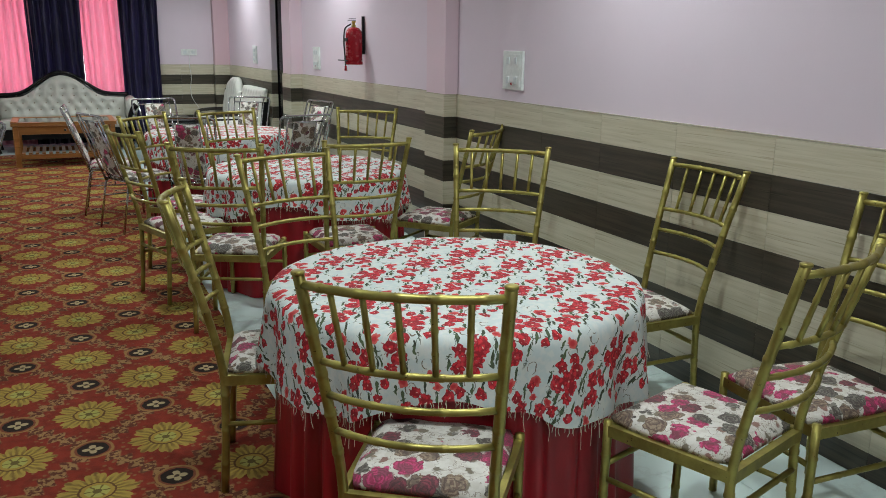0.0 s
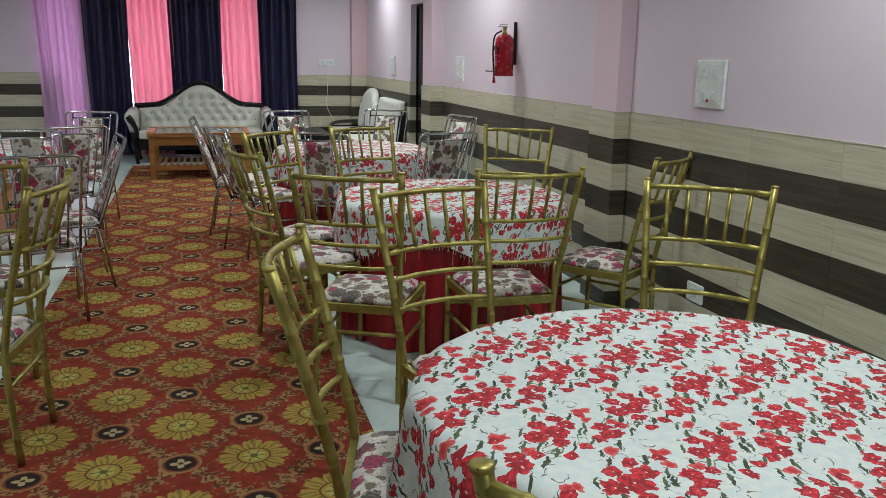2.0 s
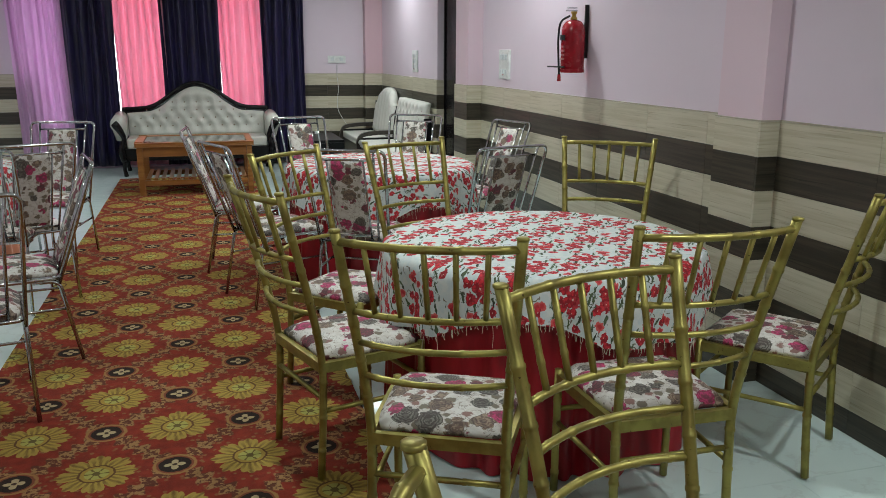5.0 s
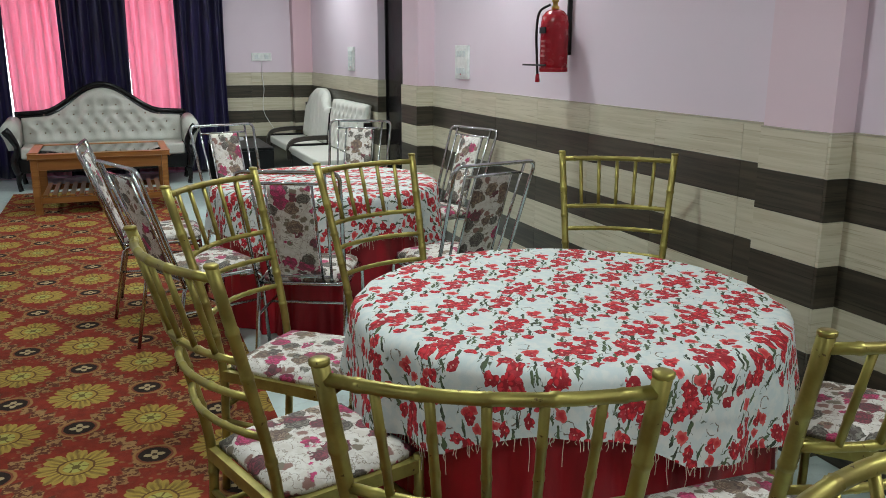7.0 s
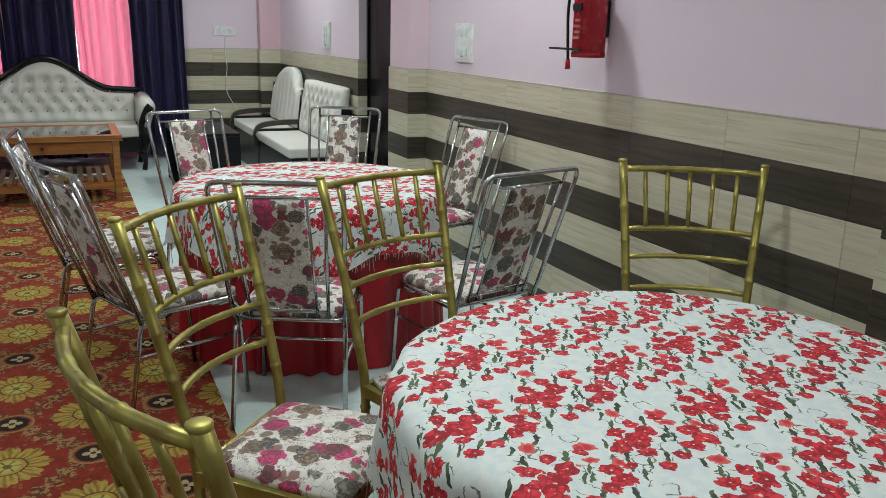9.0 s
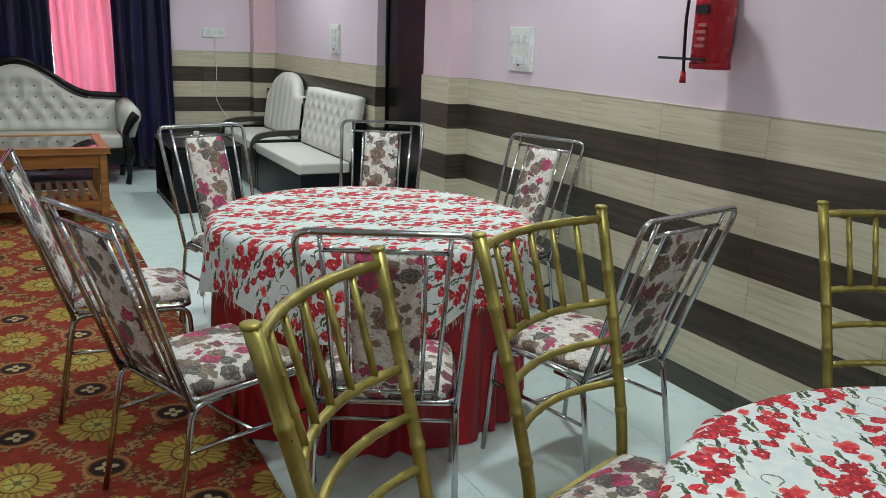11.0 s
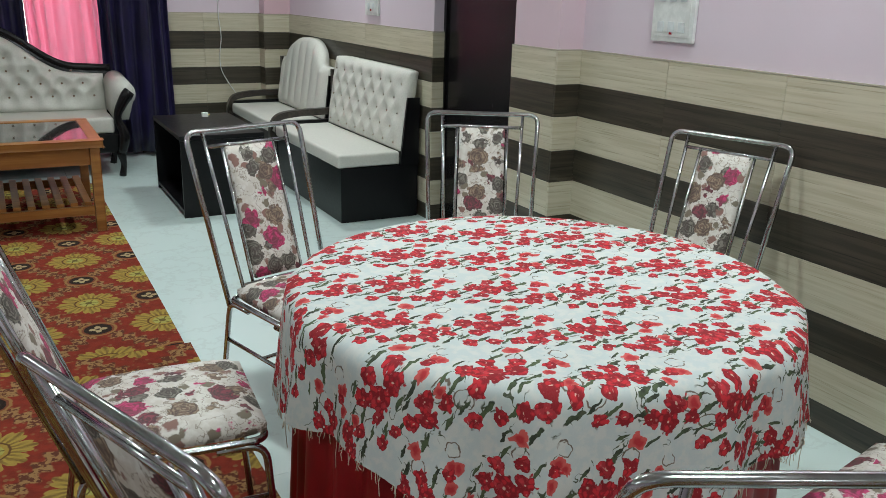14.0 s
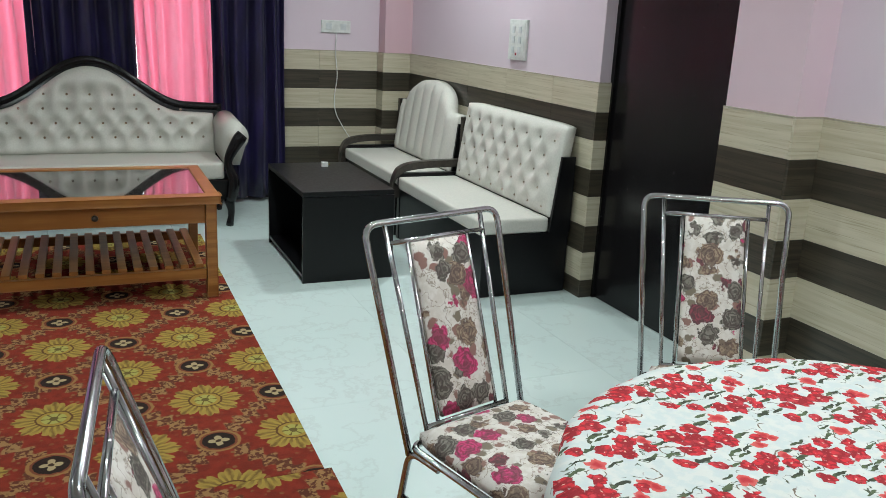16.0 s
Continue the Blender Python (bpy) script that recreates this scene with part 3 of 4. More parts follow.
def round_table(x, y, turn, skirt_material, skirt_words, seed, shift=0.0):
    table = thing("round_table", "round banquet table hidden under cloth and skirt", "table", pose(x, y, 0), "round tables")
    part("tabletop", lathe(bm_new(), [(TABLE_R - 0.03, TABLE_H - 0.035), (TABLE_R - 0.012, TABLE_H - 0.03), (TABLE_R - 0.012, TABLE_H - 0.012), (TABLE_R - 0.03, TABLE_H - 0.008)], 48), HONEY, table)
    for a in range(4):
        t = a * math.pi / 2 + 0.4
        part("leg", tube(bm_new(), [(0.4 * math.cos(t), 0.4 * math.sin(t), 0), (0.36 * math.cos(t), 0.36 * math.sin(t), TABLE_H - 0.036)], 0.016), BLACK_PLASTIC, table)
    # pleated skirt
    bm, n, m = bm_new(), 360, 8
    rings = []
    for j in range(m + 1):
        v = j / m
        ring = []
        for i in range(n):
            th = 2 * math.pi * i / n
            amp = 0.004 + 0.018 * v
            r = TABLE_R - 0.008 + 0.018 * v + amp * (math.sin(th * 30 + 2.2 * math.sin(th * 5 + seed) + math.sin(th * 11)) + 0.35 * math.sin(th * 17 + seed))
            ring.append(bm.verts.new((r * math.cos(th), r * math.sin(th), TABLE_H - 0.006 + (0.012 - TABLE_H) * v)))
        rings.append(ring)
    for a, b in zip(rings, rings[1:]):
        for i in range(n):
            bm.faces.new((a[i], a[(i + 1) % n], b[(i + 1) % n], b[i]))
    skirt = part("table_skirt", bm, skirt_material, None, "", True)
    skirt.matrix_basis = pose(x, y, 0)
    tagged(skirt, skirt_words + " pleated skirt round a banquet table", "table skirt", "table skirts")
    # floral overlay
    bm, n = bm_new(), 192
    uv = bm.loops.layers.uv.new("UVMap")
    radii = [0.12, 0.3, 0.45, 0.56, 0.61, 0.632]
    rest = {}
    center = bm.verts.new((0, 0, TABLE_H + 0.004))
    rest[center] = (0.0, 0.0)
    rings = []
    for r in radii:
        ring = []
        for i in range(n):
            th = 2 * math.pi * i / n
            wr = 0.0015 * noise.noise(Vector((r * 9 * math.cos(th), r * 9 * math.sin(th), seed)))
            v = bm.verts.new((r * math.cos(th), r * math.sin(th), TABLE_H + 0.004 + wr - (0.002 if r > 0.62 else 0)))
            rest[v] = (r * math.cos(th), r * math.sin(th))
            ring.append(v)
        rings.append(ring)
    hem = []
    for s in (0.06, 0.16, 0.3, 0.45, 0.6, 0.75, 0.9, 1.0):
        ring = []
        for i in range(n):
            th = 2 * math.pi * i / n
            d = cloth_drop(th, turn, shift) + 0.018 * noise.noise(Vector((math.cos(th) * 3, math.sin(th) * 3, seed)))
            length = s * d
            fold = cloth_folds(th, seed) * (0.004 + 0.03 * s * d / 0.35)
            bulge = TABLE_R + 0.016 + 0.028 * s + fold + 0.012 * min(1, length / 0.03)
            v = bm.verts.new((bulge * math.cos(th), bulge * math.sin(th), TABLE_H - length + 0.004))
            rest[v] = ((TABLE_R + length) * math.cos(th), (TABLE_R + length) * math.sin(th))
            ring.append(v)
        rings.append(ring)
    hem = [v.co.copy() for v in rings[-1]]
    for i in range(n):
        bm.faces.new((center, rings[0][i], rings[0][(i + 1) % n]))
    for a, b in zip(rings, rings[1:]):
        for i in range(n):
            bm.faces.new((a[i], b[i], b[(i + 1) % n], a[(i + 1) % n]))
    c, s = math.cos(turn), math.sin(turn)
    for f in bm.faces:
        for loop in f.loops:
            q = rest[loop.vert]
            loop[uv].uv = (q[0] * c + q[1] * s + seed, -q[0] * s + q[1] * c + seed * 0.7)
    cloth = part("tablecloth", bm, ROSES, None, "", True)
    cloth.matrix_basis = pose(x, y, 0)
    tagged(cloth, "white tablecloth printed with red roses, frayed hem", "tablecloth", "rose tablecloths")
    rng = random.Random(seed)
    bm = bm_new()
    for i in range(n):
        for _ in range(2):
            p = hem[i].lerp(hem[(i + 1) % n], rng.random())
            ln = rng.uniform(0.008, 0.03) if rng.random() < 0.9 else rng.uniform(0.05, 0.1)
            q = p + Vector((rng.uniform(-.006, .006), rng.uniform(-.006, .006), -ln))
            tube(bm, [p + Vector((0, 0, 0.003)), p.lerp(q, 0.5) + Vector((rng.uniform(-.004, .004), rng.uniform(-.004, .004), 0)), q], 0.0011, 3)
    tagged(part("fringe", bm, CREAM_THREAD, cloth, "loose cream threads of the frayed hem"), kind="stuff")


round_table(1.265, 2.56, 1.12, RED_SATIN, "crimson satin", 1.0, 0.045)
round_table(1.53, 5.45, 1.06, RED_SATIN, "crimson satin", 2.7, 0.085)
round_table(1.385, 8.05, 0.26, RED_SATIN, "crimson satin", 4.1, 0.02)
round_table(-1.62, 5.45, 0.4, PEACH_SATIN, "peach satin", 5.9)
round_table(-1.72, 8.55, 0.6, PEACH_SATIN, "peach satin", 7.3)


# ---------------------------------------------------------------- gold chairs
def cushion(bm, w0, w1, y0, y1, z0, z1, puff=0.014):
    """A padded seat, w0 wide behind and w1 in front."""
    def edge(u, v):
        y = y0 + (y1 - y0) * v
        w = w0 + (w1 - w0) * v
        k = (abs(2 * v - 1) ** 5) * 0.10
        return Vector(((u - 0.5) * w * (1 - k), y, 0))

    def top(u, v):
        p = edge(u, v)
        e = max(abs(2 * u - 1), abs(2 * v - 1))
        p.z = z1 + puff * (1 - (2 * u - 1) ** 2) * (1 - (2 * v - 1) ** 2) - 0.02 * max(0, (e - 0.8) / 0.2) ** 2
        return p

    def low(u, v):
        p = edge(u, v)
        p.z = z0
        return p
    return grid_solid(bm, 12, 12, top, low)


def gold_chair():
    chair = thing("chiavari_chair", "gold-painted bamboo-style metal chair with flowered seat pad", "chair", None, "gold chairs")
    joints = (0.1, 0.22, 0.34, 0.52, 0.63, 0.74, 0.85)

    def post(sx):
        return smooth_path([(sx * 0.195, -0.215, 0), (sx * 0.195, -0.20, 0.25), (sx * 0.195, -0.20, 0.46), (sx * 0.210, -0.25, 0.70), (sx * 0.240, -0.350, 1.062)], 4)
    for sx in (-1, 1):
        bm = bamboo(bm_new(), post(sx), 0.0145, joints)
        back_post = part("back_post", bm, GOLD, chair, "", True)
        part("post_cap", lathe(bm_new(), [(0.0145, 0), (0.0162, 0.002), (0.0162, 0.008), (0.013, 0.010)], 10, (sx * 0.240, -0.350, 1.056)), GOLD, back_post, "", True)
        part("front_leg", bamboo(bm_new(), [(sx * 0.215, 0.205, 0), (sx * 0.215, 0.2, 0.455)], 0.0142, (0.15, 0.45, 0.75)), GOLD, chair, "", True)
        part("side_stretcher", bamboo(bm_new(), [(sx * 0.197, -0.2, 0.26), (sx * 0.214, 0.2, 0.26)], 0.0095, (0.3, 0.7)), GOLD, chair, "", True)
    part("front_stretcher", bamboo(bm_new(), [(-0.214, 0.2, 0.31), (0.214, 0.2, 0.31)], 0.0095, (0.3, 0.7)), GOLD, chair, "", True)
    part("back_stretcher", bamboo(bm_new(), [(-0.195, -0.2, 0.31), (0.195, -0.2, 0.31)], 0.0095, (0.3, 0.7)), GOLD, chair, "", True)
    bm = bm_new()
    for a, b in (((-0.197, -0.2), (0.197, -0.2)), ((0.197, -0.2), (0.215, 0.2)), ((0.215, 0.2), (-0.215, 0.2)), ((-0.215, 0.2), (-0.197, -0.2))):
        A, B = Vector((*a, 0.425)), Vector((*b, 0.425))
        d = (B - A).normalized()
        s = Vector((d.y, -d.x, 0)) * 0.011
        vs = [bm.verts.new(p + q + Vector((0, 0, z))) for p in (A, B) for q, z in ((s, -0.018), (-s, -0.018), (-s, 0.018), (s, 0.018))]
        for f in ((0, 1, 2, 3), (7, 6, 5, 4), (0, 4, 5, 1), (1, 5, 6, 2), (2, 6, 7, 3), (3, 7, 4, 0)):
            bm.faces.new([vs[i] for i in f])
    part("seat_frame", bm, GOLD, chair)

    def bow(z, half, y, depth=0.05, r=0.0095, joints=(0.12, 0.31, 0.5, 0.69, 0.88)):
        return bamboo(bm_new(), [(half * u, y - depth * (1 - u * u), z) for u in (-1, -.75, -.5, -.25, 0, .25, .5, .75, 1)], r, joints)
    part("top_rail", bow(1.032, 0.238, -0.342, r=0.011), GOLD, chair, "", True)
    for z, half, y in ((0.83, 0.220, -0.285), (0.735, 0.213, -0.260), (0.63, 0.205, -0.234)):
        part("back_rail", bow(z, half, y), GOLD, chair, "", True)
    for i in range(5):
        u = (i - 2) / 3
        d = 0.05 * (1 - u * u)
        part("spindle", bamboo(bm_new(), [(u * 0.220, -0.285 - d, 0.835), (u * 0.238, -0.342 - d, 1.028)], 0.0078, (0.3, 0.62)), GOLD, chair, "", True)
    part("seat_pad", cushion(bm_new(), 0.38, 0.415, -0.185, 0.21, 0.443, 0.478), UPHOLSTERY, chair, "white seat pad with magenta and grey flowers", True)
    return chair


# ---------------------------------------------------------------- chrome chairs
def chrome_chair():
    chair = thing("banquet_chair", "chrome tube chair with flowered seat and back panel", "chair", None, "chrome chairs")

    def back_y(z):
        return -0.20 - 0.20 * max(0.0, (z - 0.44) / 0.54)

    def bp(x, z):
        return (x, back_y(z), z)
    r = 0.0095
    part("back_frame", tube(bm_new(), rounded_path([bp(-0.207, 0.40), bp(-0.234, 0.978), bp(0.234, 0.978), bp(0.207, 0.40)], 0.045), r), CHROME, chair, "", True)
    for sx in (-1, 1):
        part("back_rod", tube(bm_new(), [bp(sx * 0.145, 0.43), bp(sx * 0.168, 0.971)], 0.007, 8), CHROME, chair, "", True)
        part("panel_rod", tube(bm_new(), [bp(sx * 0.105, 0.43), bp(sx * 0.105, 0.925)], 0.006, 8), CHROME, chair, "", True)
    for z, half in ((0.925, 0.167), (0.46, 0.146)):
        part("back_crossbar", tube(bm_new(), [bp(-half, z), bp(half, z)], 0.007, 8), CHROME, chair, "", True)

    def pf(side):
        def f(u, v):
            z = 0.475 + 0.445 * v
            puff = 0.012 * (1 - (2 * u - 1) ** 4) * (1 - (2 * v - 1) ** 6)
            return Vector(((u - 0.5) * 0.19, back_y(z) + side * (0.006 + puff), z))
        return f
    part("backrest", grid_solid(bm_new(), 10, 14, pf(1), pf(-1)), UPHOLSTERY, chair, "upholstered back panel with magenta and grey flowers", True)
    part("seat", cushion(bm_new(), 0.39, 0.41, -0.20, 0.215, 0.435, 0.475, 0.016), UPHOLSTERY, chair, "padded seat with magenta and grey flowers", True)
    part("seat_rail", tube(bm_new(), rounded_path([(-0.205, -0.2, 0.425), (-0.21, 0.21, 0.425), (0.21, 0.21, 0.425), (0.205, -0.2, 0.425), (-0.205, -0.2, 0.425)], 0.04), r), CHROME, chair, "", True)
    for sx in (-1, 1):
        part("front_leg", tube(bm_new(), rounded_path([(sx * 0.21, 0.09, 0.413), (sx * 0.212, 0.205, 0.413), (sx * 0.218, 0.235, 0)], 0.045), r), CHROME, chair, "", True)
        part("rear_leg", tube(bm_new(), rounded_path([(sx * 0.206, -0.08, 0.413), (sx * 0.206, -0.20, 0.413), (sx * 0.215, -0.275, 0)], 0.045), r), CHROME, chair, "", True)
        part("side_stretcher", tube(bm_new(), [(sx * 0.211, 0.215, 0.27), (sx * 0.209, -0.225, 0.27)], 0.007, 8), CHROME, chair, "", True)
    part("cross_stretcher", tube(bm_new(), [(-0.21, 0.0, 0.27), (0.21, 0.0, 0.27)], 0.007, 8), CHROME, chair, "", True)
    return chair


def seat_chairs(first, rows, tip, back):
    """Chairs by the two upper corners of their backs, as seen from behind: left and right."""
    for i, (ax, ay, bx, by) in enumerate(rows):
        mx, my = (ax + bx) / 2, (ay + by) / 2
        yaw = math.degrees(math.atan2(by - ay, bx - ax))
        c, s = math.cos(radians(yaw)), math.sin(radians(yaw))
        m = pose(mx - s * back, my + c * back, tip, 0, 0, yaw)
        if i == 0:
            first.matrix_basis = m
        else:
            copy_thing(first, m)


GOLD_ROWS = [
    (0.467, 1.725, 0.853, 1.44), (1.60, 1.34, 2.04, 1.48), (2.56, 1.53, 2.60, 1.98), (2.58, 2.54, 2.60, 3.01),
    (2.25, 3.54, 1.87, 3.84), (0.415, 3.16, 0.30, 2.71), (1.20, 3.90, 0.74, 3.77),
    (0.53, 4.36, 0.91, 4.17), (1.27, 4.21, 1.765, 4.20), (2.31, 4.49, 2.62, 4.73), (2.48, 6.22, 2.08, 6.47),
    (0.28, 5.42, 0.42, 4.98), (0.73, 6.40, 0.39, 6.05), (1.44, 6.61, 0.96, 6.43),
    (-0.43, 4.02, -0.37, 4.46), (-1.05, 4.80, -0.62, 4.86),
]
CHROME_ROWS = [
    (1.165, 9.375, 0.735, 9.25), (2.19, 9.23, 1.755, 9.475), (2.625, 8.30, 2.47, 8.75), (0.155, 7.54, 0.32, 7.12),
    (0.08, 8.57, 0.045, 8.15), (0.72, 6.93, 1.13, 6.73), (1.67, 6.72, 2.13, 6.82),
    (-0.62, 9.20, -1.05, 9.28), (-1.25, 7.30, -0.84, 7.28), (-0.95, 7.44, -0.55, 7.62), (-0.33, 6.62, -0.42, 7.02), (-0.92, 5.62, -0.50, 5.72),
]
seat_chairs(gold_chair(), GOLD_ROWS, 0.009, 0.345)
seat_chairs(chrome_chair(), CHROME_ROWS, 0.009, 0.40)


# ---------------------------------------------------------------- curtains
def curtain(name, x0, x1, material, words, folds, y=14.02, z0=0.04, z1=2.72, sway=0.0, depth=0.032, seed=0.0):
    def f(off):
        def g(u, v):
            z = z0 + (z1 - z0) * v
            ph = u * folds * 2 * math.pi + 0.8 * math.sin(u * 7 + seed) + 0.25 * math.sin(v * 3 + seed)
            return Vector((x0 + (x1 - x0) * u + sway * (1 - v) + 0.012 * math.sin(v * 4 + u * 9), y + off + depth * math.sin(ph) * (0.75 + 0.25 * v) + 0.008 * math.sin(ph * 2.3), z))
        return g
    ob = part(name, grid_solid(bm_new(), int(folds * 12), 14, f(0.0), f(0.003)), material, None, "", True)
    return tagged(ob, words, "curtain", "window curtains")


NAVY_WORDS = "dark navy satin curtain hanging in deep folds"
PINK_WORDS = "sheer bright pink curtain lit by daylight behind"
curtain("curtain", -2.10, -1.45, LILAC, "sheer lilac curtain gathered in soft folds", 7, 13.96, sway=0.06, seed=1.0)
curtain("curtain", -1.49, -0.83, NAVY, NAVY_WORDS, 4.5, 14.0, depth=0.048, seed=2.0)
curtain("curtain", -0.87, -0.22, HOT_PINK, PINK_WORDS, 6, 14.07, sway=0.05, depth=0.055, seed=3.0)
curtain("curtain", -0.28, 0.47, NAVY, NAVY_WORDS, 5, 13.99, depth=0.048, seed=4.0)
curtain("curtain", 0.43, 1.03, HOT_PINK, PINK_WORDS, 5.5, 14.07, sway=0.04, depth=0.055, seed=5.0)
curtain("curtain", 1.0, 1.575, NAVY, NAVY_WORDS, 4.5, 13.98, depth=0.048, seed=6.0)
rod = thing("curtain_rod", "steel curtain rod above the windows", "curtain rod")
part("rod", tube(bm_new(), [(-2.3, 14.05, 2.75), (1.75, 14.05, 2.75)], 0.012), CHROME, rod, "", True)
for bx in (-2.25, -0.27, 1.7):
    part("bracket", boxed(bx - 0.012, bx + 0.012, 14.05, FAR, 2.735, 2.765), CHROME, rod)


# ---------------------------------------------------------------- tufted sofa
def tuft(x, z, buttons, size):
    d = min((math.hypot(x - bx, z - bz) for bx, bz in buttons), default=1.0)
    return 1.0 - math.exp(-(d / size) ** 2)


def camel_sofa(x, y):
    sofa = thing("sofa", "cream button-tufted camelback sofa with black carved frame", "sofa", pose(x, y, 0) @ Matrix.Diagonal((1, 1, 1.11, 1)))
    half = 0.98

    def crest(u):
        a = abs(u)
        return 0.70 + 0.27 * (math.cos(min(a / 0.72, 1.0) * math.pi) * 0.5 + 0.5) + 0.03 * math.cos(a * math.pi / 2)
    buttons = []
    for row, z in enumerate((0.52, 0.61, 0.70)):
        n = 11 - (row % 2) - (2 if row == 2 else 0)
        for i in range(n):
            buttons.append(((i - (n - 1) / 2) * 0.155, z))
    buttons += [((i - 2) * 0.15, 0.79) for i in range(5)]

    def lean(z):
        return 0.20 + 0.12 * (z - 0.4) / 0.5

    def front(u, v):
        a = 2 * u - 1
        z = 0.40 + (crest(a) - 0.03 - 0.40) * v
        px = a * (half - 0.12)
        edge = (1 - a ** 8) * (1 - abs(2 * v - 1) ** 8)
        return Vector((px, lean(z) - 0.045 - 0.085 * edge * (0.2 + 0.8 * tuft(px, z, buttons, 0.06)), z))

    def rear(u, v):
        a = 2 * u - 1
        z = 0.40 + (crest(a) - 0.03 - 0.40) * v
        return Vector((a * (half - 0.12), lean(z), z))
    padded = part("backrest", grid_solid(bm_new(), 96, 26, front, rear), CREAM_GREY, sofa, "tufted cream back", True)
    part("back_frame", grid_solid(bm_new(), 48, 4,
                                  lambda u, v: Vector(((2 * u - 1) * (half - 0.05), lean(0.6) + 0.0 + 0.035, 0.18 + (crest(2 * u - 1) + 0.03 - 0.18) * v)),
                                  lambda u, v: Vector(((2 * u - 1) * (half - 0.05), lean(0.6) + 0.085, 0.18 + (crest(2 * u - 1) + 0.03 - 0.18) * v))), BLACK_GLOSS, sofa, "", True)
    part("crest_rail", tube(bm_new(), [((2 * i / 40 - 1) * (half - 0.06), lean(0.85) - 0.01, crest(2 * i / 40 - 1) + 0.005) for i in range(41)], 0.026, 10), BLACK_GLOSS, sofa, "glossy black carved crest rail", True)
    for bx, bz in buttons:
        part("button", lathe(bm_new(), [(0.004, -0.004), (0.009, 0), (0.006, 0.005)], 8, (0, 0, 0)), STUD, padded).matrix_basis = pose(bx, lean(bz) - 0.071, bz, 90)
    part("seat", boxed(-half + 0.13, half - 0.13, -0.36, 0.17, 0.31, 0.42, bevel=0.025, seg=3), CREAM_GREY, sofa, "", True)
    part("base", boxed(-half + 0.07, half - 0.07, -0.33, 0.24, 0.17, 0.305, bevel=0.01), BLACK_BOARD, sofa)
    for sx in (-1, 1):
        ax = sx * (half - 0.07)
        bm = bm_new()
        prof = []
        for i in range(17):
            t = math.pi * (-0.25 + 1.35 * i / 16)
            prof.append((ax + sx * (0.03 + 0.085 * math.cos(t) * 1.0), 0.58 + 0.085 * math.sin(t)))
        prof = [(ax - sx * 0.055, 0.40)] + [(ax - sx * 0.05, 0.52)] + prof[::-1] + [(ax + sx * 0.05, 0.40)]
        F = [bm.verts.new((px, -0.34, pz)) for px, pz in prof]
        B = [bm.verts.new((px, 0.2, pz + 0.03)) for px, pz in prof]
        bm.faces.new(F), bm.faces.new(B[::-1])
        for i in range(len(prof)):
            j = (i + 1) % len(prof)
            bm.faces.new((F[i], B[i], B[j], F[j]))
        part("arm", bm, CREAM_GREY, sofa, "rolled cream arm", True)
        bm = tube(bm_new(), smooth_path([(ax - sx * 0.02, -0.35, 0.17), (ax + sx * 0.0, -0.36, 0.30), (ax - sx * 0.035, -0.355, 0.42), (ax + sx * 0.01, -0.355, 0.52), (ax + sx * 0.07, -0.355, 0.60)], 5),
                  [0.035, 0.037, 0.04, 0.044, 0.045, 0.043, 0.04, 0.036, 0.032, 0.03, 0.03, 0.031, 0.033, 0.036, 0.038, 0.04, 0.042, 0.044, 0.046, 0.044, 0.04], 10)
        part("arm_scroll", bm, BLACK_GLOSS, sofa, "glossy black carved arm front", True)
        for fy in (-0.34, 0.2):
            part("foot", tube(bm_new(), smooth_path([(ax - sx * 0.03, fy, 0.18), (ax - sx * 0.015, fy, 0.09), (ax - sx * 0.03, fy, 0.0)], 4), [0.036, 0.034, 0.03, 0.026, 0.024, 0.023, 0.024, 0.026, 0.028], 8), BLACK_GLOSS, sofa, "", True)


camel_sofa(0.12, 13.56)


